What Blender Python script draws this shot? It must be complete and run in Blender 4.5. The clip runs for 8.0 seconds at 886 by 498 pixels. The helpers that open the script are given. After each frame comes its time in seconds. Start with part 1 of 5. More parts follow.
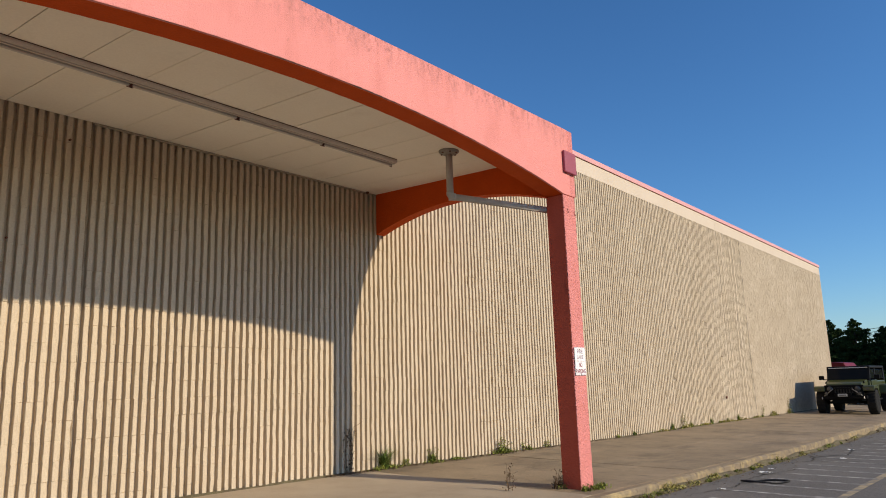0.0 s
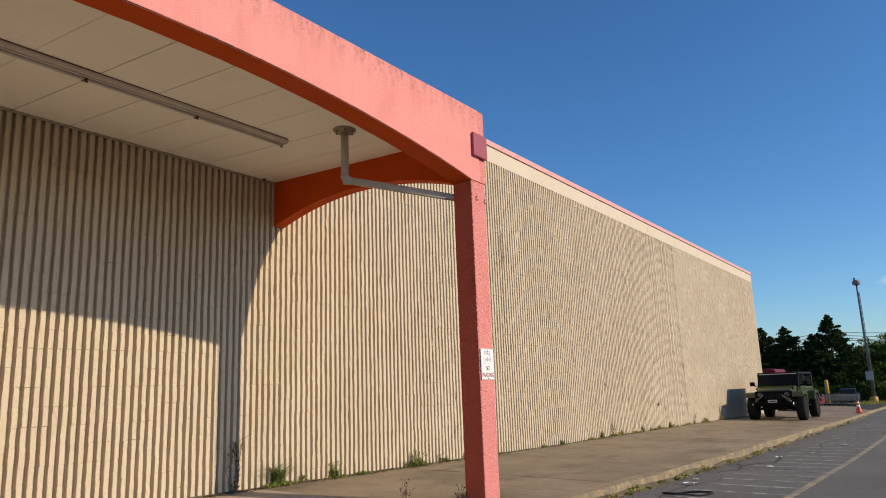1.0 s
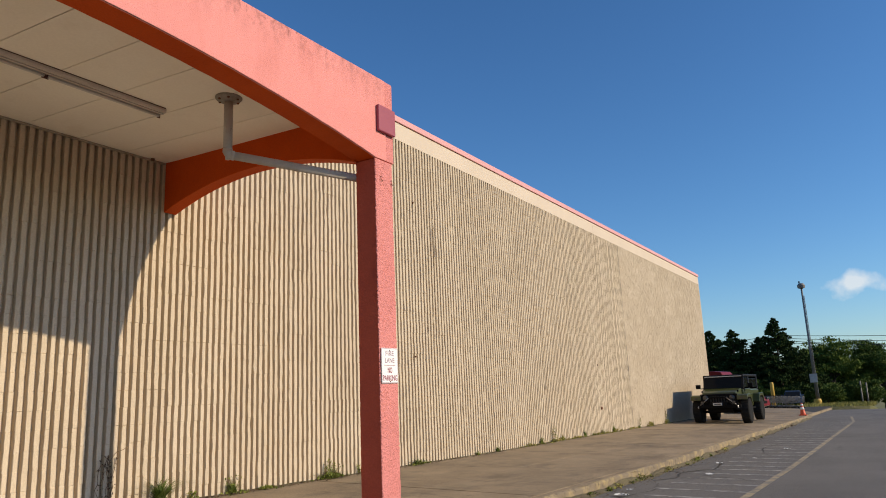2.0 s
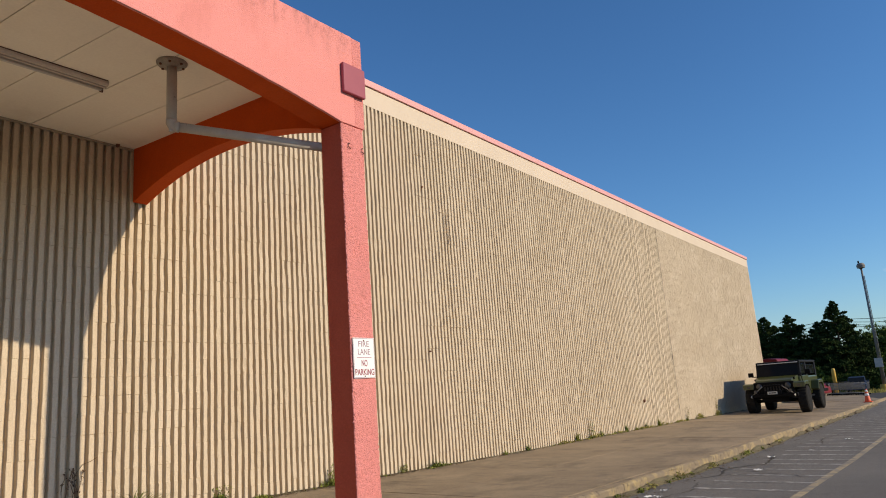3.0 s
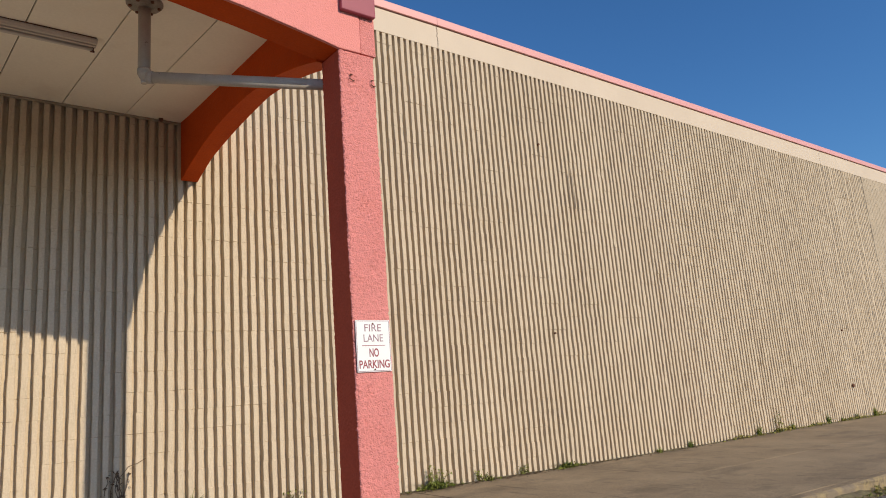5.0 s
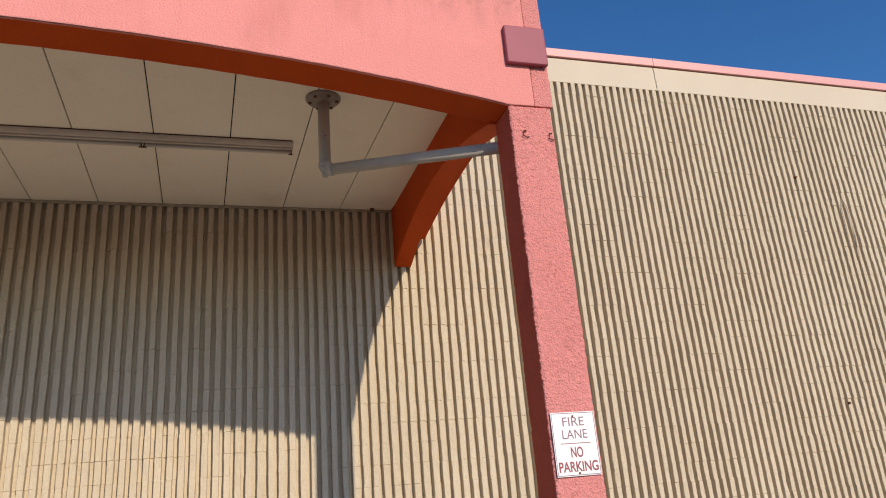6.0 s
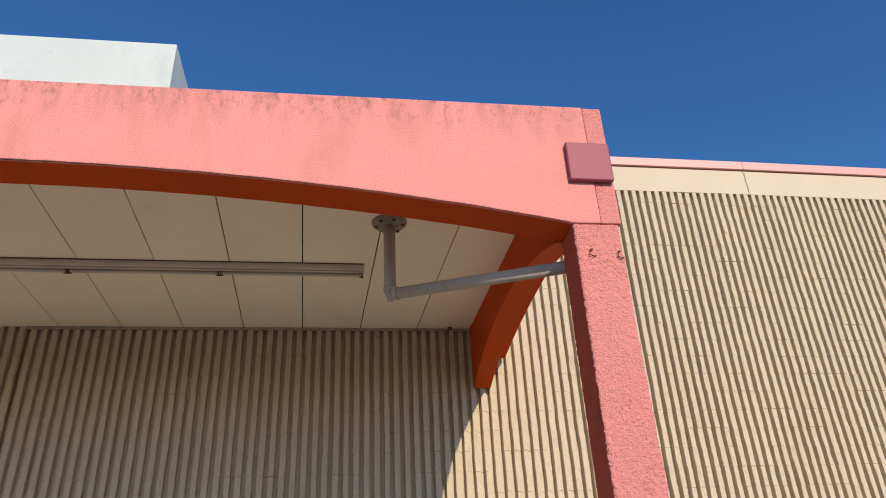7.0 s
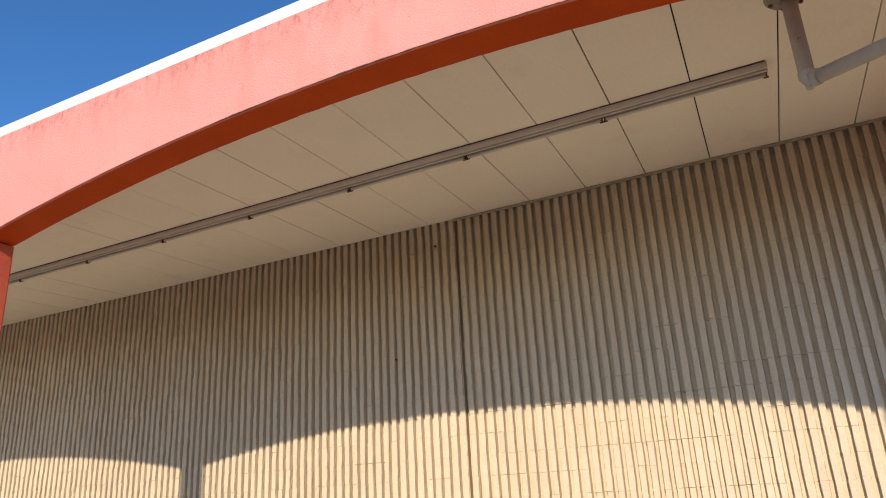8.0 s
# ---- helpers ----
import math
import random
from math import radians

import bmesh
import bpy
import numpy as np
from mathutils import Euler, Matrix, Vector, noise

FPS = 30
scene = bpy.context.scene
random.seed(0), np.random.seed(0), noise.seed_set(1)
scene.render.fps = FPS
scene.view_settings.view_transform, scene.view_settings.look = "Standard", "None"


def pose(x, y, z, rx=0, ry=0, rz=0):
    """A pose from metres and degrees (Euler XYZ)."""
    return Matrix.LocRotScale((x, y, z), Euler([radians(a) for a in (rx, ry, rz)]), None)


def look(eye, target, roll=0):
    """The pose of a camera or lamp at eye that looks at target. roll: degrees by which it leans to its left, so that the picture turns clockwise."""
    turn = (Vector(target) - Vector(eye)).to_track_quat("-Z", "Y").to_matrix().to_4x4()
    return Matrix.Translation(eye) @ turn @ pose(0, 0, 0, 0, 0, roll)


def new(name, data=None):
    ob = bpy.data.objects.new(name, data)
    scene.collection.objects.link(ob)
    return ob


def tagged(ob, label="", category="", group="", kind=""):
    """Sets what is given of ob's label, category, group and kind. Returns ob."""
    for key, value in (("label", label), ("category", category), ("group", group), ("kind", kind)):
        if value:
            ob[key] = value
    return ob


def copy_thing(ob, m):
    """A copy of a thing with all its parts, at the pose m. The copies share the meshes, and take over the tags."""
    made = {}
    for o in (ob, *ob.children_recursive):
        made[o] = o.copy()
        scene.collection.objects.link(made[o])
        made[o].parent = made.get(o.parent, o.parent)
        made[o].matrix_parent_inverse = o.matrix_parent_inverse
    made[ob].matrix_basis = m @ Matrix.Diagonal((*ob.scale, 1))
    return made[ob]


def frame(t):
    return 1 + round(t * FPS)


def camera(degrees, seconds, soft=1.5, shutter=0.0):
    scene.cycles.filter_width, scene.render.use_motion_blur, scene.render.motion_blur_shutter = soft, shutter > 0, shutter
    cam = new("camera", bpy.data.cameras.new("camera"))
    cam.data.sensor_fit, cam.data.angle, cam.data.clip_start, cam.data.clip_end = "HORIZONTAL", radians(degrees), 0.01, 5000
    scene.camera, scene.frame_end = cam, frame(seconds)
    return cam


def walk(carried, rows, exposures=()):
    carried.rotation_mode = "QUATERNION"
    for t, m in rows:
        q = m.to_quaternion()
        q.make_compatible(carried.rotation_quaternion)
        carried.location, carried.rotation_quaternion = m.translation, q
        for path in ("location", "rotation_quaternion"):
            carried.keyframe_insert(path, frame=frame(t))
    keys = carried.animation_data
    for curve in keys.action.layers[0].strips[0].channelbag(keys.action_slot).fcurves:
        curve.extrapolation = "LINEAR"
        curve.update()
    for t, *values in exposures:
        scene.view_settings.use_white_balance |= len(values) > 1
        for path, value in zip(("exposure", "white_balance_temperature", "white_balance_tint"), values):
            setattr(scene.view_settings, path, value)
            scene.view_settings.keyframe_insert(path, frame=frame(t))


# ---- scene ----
cam = camera(63.9, 8.0, soft=1.0)
PATH = [
    (0, (0.473, 0.365, 1.255), (-0.789, 1.869, 1.636), -1.7),
    (0.2, (0.401, 0.586, 1.191), (-0.824, 2.125, 1.55), -1.3),
    (0.5, (0.376, 0.891, 1.237), (-0.734, 2.515, 1.599), -1.9),
    (0.8, (0.357, 1.228, 1.162), (-0.745, 2.844, 1.577), -2.3),
    (1, (0.325, 1.488, 1.196), (-0.815, 3.081, 1.598), -2.1),
    (1.2, (0.259, 1.72, 1.144), (-0.873, 3.32, 1.541), -2.1),
    (1.5, (0.269, 2.03, 1.231), (-0.797, 3.677, 1.619), -2.5),
    (1.8, (0.25, 2.403, 1.146), (-0.771, 4.069, 1.571), -2.3),
    (2, (0.264, 2.629, 1.19), (-0.778, 4.287, 1.598), -2.4),
    (2.2, (0.232, 2.886, 1.152), (-0.825, 4.537, 1.547), -2.9),
    (3.3, (0.213, 4.13, 1.115), (-0.965, 5.686, 1.549), -3.7),
    (3.5, (0.185, 4.339, 1.137), (-0.986, 5.895, 1.592), -2.6),
    (3.8, (0.194, 4.655, 1.161), (-0.93, 6.246, 1.611), -3.2),
    (4, (0.232, 4.878, 1.093), (-0.89, 6.463, 1.573), -2.4),
    (4.2, (0.206, 5.1, 1.05), (-0.986, 6.635, 1.52), -3.3),
    (5.3, (-0.029, 6.147, 1.184), (-1.708, 7.173, 1.543), -3.9),
    (5.5, (-0.087, 6.314, 1.202), (-1.842, 7.208, 1.553), -3.8),
    (5.8, (-0.199, 6.487, 1.279), (-1.988, 7.233, 1.774), -4.3),
    (6, (-0.302, 6.633, 1.324), (-2.112, 7.187, 1.97), -4.8),
    (6.2, (-0.256, 6.629, 1.408), (-2.051, 7.075, 2.169), -4.7),
    (6.5, (-0.283, 6.769, 1.482), (-2.055, 7.11, 2.345), -3.2),
    (6.8, (-0.315, 6.857, 1.498), (-2.052, 7.178, 2.435), -2.4),
    (7, (-0.391, 6.915, 1.49), (-2.135, 7.188, 2.43), -3.0),
    (7.2, (-0.512, 6.965, 1.488), (-2.252, 7.087, 2.468), -4.2),
    (7.5, (-0.668, 6.977, 1.513), (-2.414, 6.8, 2.472), -6.4),
    (7.8, (-0.851, 6.991, 1.543), (-2.589, 6.387, 2.327), -5.1),
    (8, (-0.899, 6.913, 1.505), (-2.594, 6.071, 2.151), -3.2),
]
EXPOSURES = [(0, 0.01, 6900, 8), (1, 0.01, 7000, 8), (2, 0.0, 7150, 9), (4, -0.05, 7200, 9), (5.5, -0.13, 6550, 8), (6, -0.07, 6500, 8), (7, 0.03, 6550, 7), (7.5, 0.12, 6550, 6), (7.8, 0.30, 6650, 7), (8, 0.38, 6800, 9)]
walk(cam, [(t, look(eye, target, roll)) for t, eye, target, roll in PATH], EXPOSURES)

# ---- light ----
SUN = Vector((1.0, 0.276, 0.508)).normalized()
world = bpy.data.worlds.new("world")
scene.world = world
world.use_nodes = True
wn, wl = world.node_tree.nodes, world.node_tree.links
sky = wn.new("ShaderNodeTexSky")
sky.sky_type, sky.sun_disc = "NISHITA", False
sky.sun_elevation, sky.sun_rotation = math.asin(SUN.z), math.atan2(SUN.x, SUN.y)
sky.air_density, sky.dust_density, sky.ozone_density = 1.0, 0.4, 7.0
wn["Background"].inputs["Strength"].default_value = 0.135
clear = wn.new("ShaderNodeGamma")
clear.inputs["Gamma"].default_value = 1.08
deep = wn.new("ShaderNodeHueSaturation")
deep.inputs["Saturation"].default_value = 1.08
wl.new(sky.outputs["Color"], clear.inputs["Color"])
wl.new(clear.outputs["Color"], deep.inputs["Color"])
# one small fair-weather cloud low over the trees
ray = wn.new("ShaderNodeTexCoord")
gap = wn.new("ShaderNodeVectorMath")
gap.operation, gap.inputs[1].default_value = "SUBTRACT", (-0.034, 0.993, 0.116)
wide = wn.new("ShaderNodeVectorMath")
wide.operation, wide.inputs[1].default_value = "MULTIPLY", (1.0, 1.0, 1.9)
far = wn.new("ShaderNodeVectorMath")
far.operation = "LENGTH"
puff = wn.new("ShaderNodeTexNoise")
puff.inputs["Scale"].default_value, puff.inputs["Detail"].default_value = 34.0, 6.0
body = wn.new("ShaderNodeMath")
body.operation, body.inputs[1].default_value = "MULTIPLY_ADD", -17.0
edge = wn.new("ShaderNodeMapRange")
edge.inputs["From Min"].default_value, edge.inputs["From Max"].default_value, edge.inputs["To Max"].default_value = -0.05, 0.28, 0.55
tint = wn.new("ShaderNodeMix")
tint.data_type = "RGBA"
tint.inputs[7].default_value = (7.4, 7.3, 7.3, 1)
wl.new(ray.outputs["Generated"], gap.inputs[0])
wl.new(gap.outputs["Vector"], wide.inputs[0])
wl.new(wide.outputs["Vector"], far.inputs[0])
wl.new(ray.outputs["Generated"], puff.inputs["Vector"])
wl.new(far.outputs["Value"], body.inputs[0])
wl.new(puff.outputs["Fac"], body.inputs[2])
wl.new(body.outputs["Value"], edge.inputs["Value"])
wl.new(edge.outputs["Result"], tint.inputs[0])
wl.new(deep.outputs["Color"], tint.inputs[6])
wl.new(tint.outputs[2], wn["Background"].inputs["Color"])
sun = new("sun", bpy.data.lights.new("sun", "SUN"))
sun.data.energy, sun.data.angle, sun.data.color = 4.2, radians(0.6), (1.0, 0.865, 0.68)
sun.matrix_world = look(SUN * 60, (0, 0, 0))


# ---- materials ----
def material(name, colour, rough=0.7, metal=0.0, second=None, scale=3.0, amount=0.6, grain=0.0, grain_scale=120.0,
             bump=0.0, bump_scale=60.0, stretch=(1, 1, 1), spread=0.0, spec=0.5, coat=0.0):
    """Two-colour patches at one scale, fine grain at another, relief, and a small shift from piece to piece."""
    m = bpy.data.materials.new(name)
    m.use_nodes = True
    n, l = m.node_tree.nodes, m.node_tree.links
    b = n["Principled BSDF"]
    b.inputs["Roughness"].default_value, b.inputs["Metallic"].default_value = rough, metal
    b.inputs["Specular IOR Level"].default_value = spec
    b.inputs["Coat Weight"].default_value = coat
    at = n.new("ShaderNodeTexCoord")
    mp = n.new("ShaderNodeMapping")
    mp.inputs["Scale"].default_value = stretch
    l.new(at.outputs["Object"], mp.inputs["Vector"])
    patch = n.new("ShaderNodeTexNoise")
    patch.inputs["Scale"].default_value, patch.inputs["Detail"].default_value, patch.inputs["Roughness"].default_value = scale, 6.0, 0.62
    l.new(mp.outputs["Vector"], patch.inputs["Vector"])
    ramp = n.new("ShaderNodeMapRange")
    ramp.inputs["From Min"].default_value, ramp.inputs["From Max"].default_value = 0.35, 0.72
    ramp.inputs["To Max"].default_value = amount
    l.new(patch.outputs["Fac"], ramp.inputs["Value"])
    mix = n.new("ShaderNodeMix")
    mix.data_type = "RGBA"
    mix.inputs[6].default_value = (*colour, 1)
    mix.inputs[7].default_value = (*(second or [c * 0.8 for c in colour]), 1)
    l.new(ramp.outputs["Result"], mix.inputs[0])
    out = mix.outputs[2]
    fine = n.new("ShaderNodeTexNoise")
    fine.inputs["Scale"].default_value, fine.inputs["Detail"].default_value = grain_scale, 3.0
    l.new(at.outputs["Object"], fine.inputs["Vector"])
    hsv = n.new("ShaderNodeHueSaturation")
    l.new(out, hsv.inputs["Color"])
    value = n.new("ShaderNodeMapRange")
    value.inputs["From Min"].default_value, value.inputs["From Max"].default_value = 0.3, 0.7
    value.inputs["To Min"].default_value, value.inputs["To Max"].default_value = 1 - grain, 1 + grain
    l.new(fine.outputs["Fac"], value.inputs["Value"])
    if spread:
        info = n.new("ShaderNodeObjectInfo")
        shift = n.new("ShaderNodeMapRange")
        shift.inputs["To Min"].default_value, shift.inputs["To Max"].default_value = 1 - spread, 1 + spread
        l.new(info.outputs["Random"], shift.inputs["Value"])
        times = n.new("ShaderNodeMath")
        times.operation = "MULTIPLY"
        l.new(value.outputs["Result"], times.inputs[0])
        l.new(shift.outputs["Result"], times.inputs[1])
        l.new(times.outputs["Value"], hsv.inputs["Value"])
    else:
        l.new(value.outputs["Result"], hsv.inputs["Value"])
    l.new(hsv.outputs["Color"], b.inputs["Base Color"])
    if bump:
        relief = n.new("ShaderNodeTexNoise")
        relief.inputs["Scale"].default_value, relief.inputs["Detail"].default_value = bump_scale, 4.0
        l.new(mp.outputs["Vector"], relief.inputs["Vector"])
        bm_node = n.new("ShaderNodeBump")
        bm_node.inputs["Strength"].default_value, bm_node.inputs["Distance"].default_value = 1.0, bump
        l.new(relief.outputs["Fac"], bm_node.inputs["Height"])
        l.new(bm_node.outputs["Normal"], b.inputs["Normal"])
    return m


def over(m, colour, scale, low, high, stretch=(1, 1, 1), strength=1.0, seed=0.0, run=None):
    """A layer of stains or worn places with a noise-shaped outline on top of a material's colour.
    run: heights between which rain-washed grime thins out."""
    n, l = m.node_tree.nodes, m.node_tree.links
    b = n["Principled BSDF"]
    before = b.inputs["Base Color"].links[0].from_socket
    at, mp, tex, ramp, mix = (n.new("ShaderNode" + k) for k in ("TexCoord", "Mapping", "TexNoise", "MapRange", "Mix"))
    mp.inputs["Scale"].default_value, mp.inputs["Location"].default_value = stretch, (seed, seed * 0.7, seed * 1.3)
    tex.inputs["Scale"].default_value, tex.inputs["Detail"].default_value, tex.inputs["Roughness"].default_value = scale, 7.0, 0.65
    ramp.inputs["From Min"].default_value, ramp.inputs["From Max"].default_value, ramp.inputs["To Max"].default_value = low, high, strength
    mix.data_type = "RGBA"
    mix.inputs[7].default_value = (*colour, 1)
    l.new(at.outputs["Object"], mp.inputs["Vector"])
    l.new(mp.outputs["Vector"], tex.inputs["Vector"])
    l.new(tex.outputs["Fac"], ramp.inputs["Value"])
    if run:
        split, fade, both = (n.new("ShaderNode" + k) for k in ("SeparateXYZ", "MapRange", "Math"))
        fade.inputs["From Min"].default_value, fade.inputs["From Max"].default_value = run
        both.operation = "MULTIPLY"
        l.new(at.outputs["Object"], split.inputs["Vector"])
        l.new(split.outputs["Z"], fade.inputs["Value"])
        l.new(fade.outputs["Result"], both.inputs[0])
        l.new(ramp.outputs["Result"], both.inputs[1])
        l.new(both.outputs["Value"], mix.inputs[0])
    else:
        l.new(ramp.outputs["Result"], mix.inputs[0])
    l.new(before, mix.inputs[6])
    l.new(mix.outputs[2], b.inputs["Base Color"])
    return m


def glass(name, tint, rough=0.03):
    m = material(name, tint, rough, 0.0, grain=0.0, amount=0.1)
    m.node_tree.nodes["Principled BSDF"].inputs["Specular IOR Level"].default_value = 0.06
    return m


M = {}
M["cream"] = material("cream_painted_block", (0.575, 0.478, 0.358), 0.85, second=(0.50, 0.408, 0.295), scale=1.1, amount=0.7, grain=0.06,
                      grain_scale=55, spec=0.15, bump=0.011, bump_scale=30, stretch=(1, 1, 0.35))
over(M["cream"], (0.42, 0.35, 0.26), 2.6, 0.60, 0.80, (1.0, 1.0, 0.12), 0.35, 3.1)
over(M["cream"], (0.30, 0.24, 0.165), 14.0, 0.64, 0.74, (1.0, 1.0, 1.0), 0.4, 8.4)
over(M["cream"], (0.22, 0.17, 0.115), 5.0, 0.66, 0.72, (1.0, 1.0, 9.0), 0.5, 4.4)
over(M["cream"], (0.645, 0.56, 0.435), 0.7, 0.56, 0.75, (1.0, 1.0, 0.6), 0.5, 12.0)
M["plaster"] = material("cream_skim_plaster", (0.47, 0.388, 0.29), 0.85, second=(0.405, 0.33, 0.24), scale=0.55, amount=0.8, grain=0.05, grain_scale=30,
                        spec=0.15, bump=0.012, bump_scale=7)
over(M["plaster"], (0.53, 0.447, 0.345), 1.1, 0.50, 0.66, (1.0, 0.55, 1.4), 0.7, 5.0)
over(M["plaster"], (0.36, 0.293, 0.21), 1.6, 0.56, 0.70, (1.0, 0.5, 1.6), 0.55, 17.0)
over(M["plaster"], (0.32, 0.255, 0.175), 6.0, 0.62, 0.74, (1.0, 0.8, 1.2), 0.4, 2.0)
M["fascia"] = material("cream_fascia", (0.60, 0.50, 0.395), 0.75, second=(0.54, 0.445, 0.345), scale=0.8, amount=0.7, grain=0.03, bump=0.001,
                       stretch=(1, 1, 0.4))
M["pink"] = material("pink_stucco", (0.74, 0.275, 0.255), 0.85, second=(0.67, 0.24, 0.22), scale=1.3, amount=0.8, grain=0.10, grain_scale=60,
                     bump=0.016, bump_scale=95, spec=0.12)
M["pink_beam"] = material("pink_beam_stucco", (0.75, 0.285, 0.26), 0.82, second=(0.69, 0.255, 0.23), scale=1.3, amount=0.8, grain=0.05,
                          grain_scale=90, bump=0.007, bump_scale=80, spec=0.15)
over(M["pink_beam"], (0.36, 0.16, 0.145), 3.6, 0.44, 0.74, (1.0, 1.7, 0.5), 0.8, 5.2, (4.25, 4.64))
over(M["pink_beam"], (0.22, 0.095, 0.085), 22.0, 0.50, 0.70, (1.0, 1.0, 0.6), 0.9, 21.0, (4.38, 4.66))
over(M["pink_beam"], (0.52, 0.18, 0.15), 2.0, 0.52, 0.8, (1.0, 1.5, 0.5), 0.5, 9.0)
over(M["pink_beam"], (0.24, 0.10, 0.085), 11.0, 0.67, 0.76, (1.0, 1.0, 0.8), 0.6, 15.0)
over(M["pink"], (0.40, 0.13, 0.11), 5.0, 0.60, 0.80, (1.0, 1.0, 0.5), 0.5, 2.0)
M["orange"] = material("orange_painted_soffit", (0.60, 0.085, 0.012), 0.7, spec=0.1, second=(0.50, 0.065, 0.010), scale=2.2, amount=0.8, grain=0.06,
                       grain_scale=60, bump=0.004, bump_scale=50)
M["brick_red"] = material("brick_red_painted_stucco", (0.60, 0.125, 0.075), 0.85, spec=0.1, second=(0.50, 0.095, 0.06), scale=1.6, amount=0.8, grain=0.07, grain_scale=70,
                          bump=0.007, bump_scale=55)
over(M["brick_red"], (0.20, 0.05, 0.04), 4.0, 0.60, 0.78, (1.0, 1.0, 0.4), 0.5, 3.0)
# grime on the beam edge and lamp holders, painted shadow line beside the strip lights
M["grime"] = material("black_grime_and_shadow", (0.06, 0.035, 0.03), 0.95, second=(0.20, 0.08, 0.06), scale=9, amount=0.9, grain=0.3, grain_scale=60)
M["coping"] = material("pink_metal_coping", (0.70, 0.34, 0.325), 0.5, scale=0.6, amount=0.3, grain=0.02)
M["mauve"] = material("mauve_plastic", (0.29, 0.055, 0.085), 0.6, second=(0.33, 0.07, 0.10), scale=2.0, grain=0.02)
M["board"] = material("ceiling_board", (0.90, 0.85, 0.755), 0.8, spec=0.2, second=(0.85, 0.785, 0.68), scale=0.9, amount=0.7, grain=0.025, grain_scale=40,
                      bump=0.001, bump_scale=80)
over(M["board"], (0.60, 0.50, 0.39), 1.4, 0.60, 0.85, (1, 1, 1), 0.4, 2.0)
M["dark_gap"] = material("dark_gap", (0.035, 0.03, 0.025), 0.9)
M["trim"] = material("dusty_trim", (0.42, 0.36, 0.28), 0.8, second=(0.22, 0.18, 0.13), scale=12, amount=0.8, grain=0.1)
M["white_wall"] = material("white_painted_wall", (0.56, 0.60, 0.605), 0.85, second=(0.48, 0.52, 0.53), scale=1.2, amount=0.6, grain=0.03, bump=0.002,
                           stretch=(1, 1, 0.4))
over(M["white_wall"], (0.36, 0.41, 0.42), 2.2, 0.52, 0.78, (1, 1, 0.5), 0.5, 4.0)
over(M["white_wall"], (0.33, 0.37, 0.38), 9.0, 0.60, 0.74, (1, 1, 0.7), 0.5, 6.0)
M["concrete"] = material("walkway_concrete", (0.300, 0.232, 0.152), 0.75, spec=0.3, second=(0.195, 0.148, 0.096), scale=0.9, amount=0.9, grain=0.26,
                         grain_scale=55, bump=0.003, bump_scale=110, spread=0.06)
over(M["concrete"], (0.06, 0.05, 0.038), 0.9, 0.50, 0.70, (1.3, 0.6, 1), 0.6, 6.0)
over(M["concrete"], (0.36, 0.265, 0.17), 3.5, 0.56, 0.75, (1, 1, 1), 0.5, 1.0)
over(M["concrete"], (0.055, 0.045, 0.034), 3.2, 0.57, 0.68, (0.55, 2.2, 1), 0.5, 11.0)
over(M["concrete"], (0.05, 0.042, 0.032), 28.0, 0.64, 0.72, (1, 1, 1), 0.5, 13.0)
M["concrete_dry"] = material("sheltered_concrete", (0.42, 0.345, 0.255), 0.8, spec=0.2, second=(0.31, 0.25, 0.18), scale=1.1, amount=0.8, grain=0.08,
                             grain_scale=90, bump=0.002, bump_scale=110, spread=0.05)
over(M["concrete_dry"], (0.16, 0.12, 0.08), 14.0, 0.64, 0.74, (1, 1, 1), 0.4, 7.0)
over(M["concrete_dry"], (0.24, 0.19, 0.14), 1.6, 0.58, 0.78, (1, 1, 1), 0.5, 2.0)
M["gutter_soil"] = material("gutter_soil", (0.10, 0.075, 0.045), 0.95, second=(0.16, 0.14, 0.07), scale=6, amount=0.9, grain=0.35, grain_scale=60,
                            bump=0.02, bump_scale=50)
M["asphalt"] = material("worn_asphalt", (0.146, 0.137, 0.126), 0.9, second=(0.102, 0.096, 0.089), scale=0.5, amount=0.9, grain=0.48,
                        grain_scale=70, bump=0.012, bump_scale=75)
over(M["asphalt"], (0.185, 0.172, 0.158), 0.35, 0.52, 0.72, (1, 0.4, 1), 0.6, 2.0)
over(M["asphalt"], (0.055, 0.052, 0.05), 1.1, 0.60, 0.72, (1.6, 0.35, 1), 0.6, 7.0)
over(M["asphalt"], (0.045, 0.042, 0.04), 9.0, 0.64, 0.72, (1, 1, 1), 0.5, 3.0)
M["kerb"] = material("worn_yellow_kerb", (0.39, 0.29, 0.135), 0.85, second=(0.25, 0.19, 0.11), scale=5, amount=0.9, grain=0.15, grain_scale=60,
                     bump=0.006, bump_scale=45, spread=0.1)
over(M["kerb"], (0.19, 0.145, 0.10), 4.0, 0.38, 0.54, (1, 1, 1), 0.9, 3.0)
over(M["kerb"], (0.07, 0.055, 0.04), 9.0, 0.54, 0.66, (1, 1, 1), 0.8, 7.0)
M["white_line"] = material("worn_white_line", (0.44, 0.425, 0.40), 0.85, second=(0.30, 0.29, 0.28), scale=6, amount=0.9, grain=0.2)
over(M["white_line"], (0.135, 0.13, 0.126), 9.0, 0.40, 0.56, (1, 1, 1), 0.95, 1.0)
M["yellow_line"] = material("worn_yellow_line", (0.40, 0.32, 0.19), 0.85, second=(0.30, 0.245, 0.15), scale=4, amount=0.9, grain=0.2)
over(M["yellow_line"], (0.135, 0.13, 0.126), 5.0, 0.42, 0.58, (1, 1, 1), 0.85, 1.0)
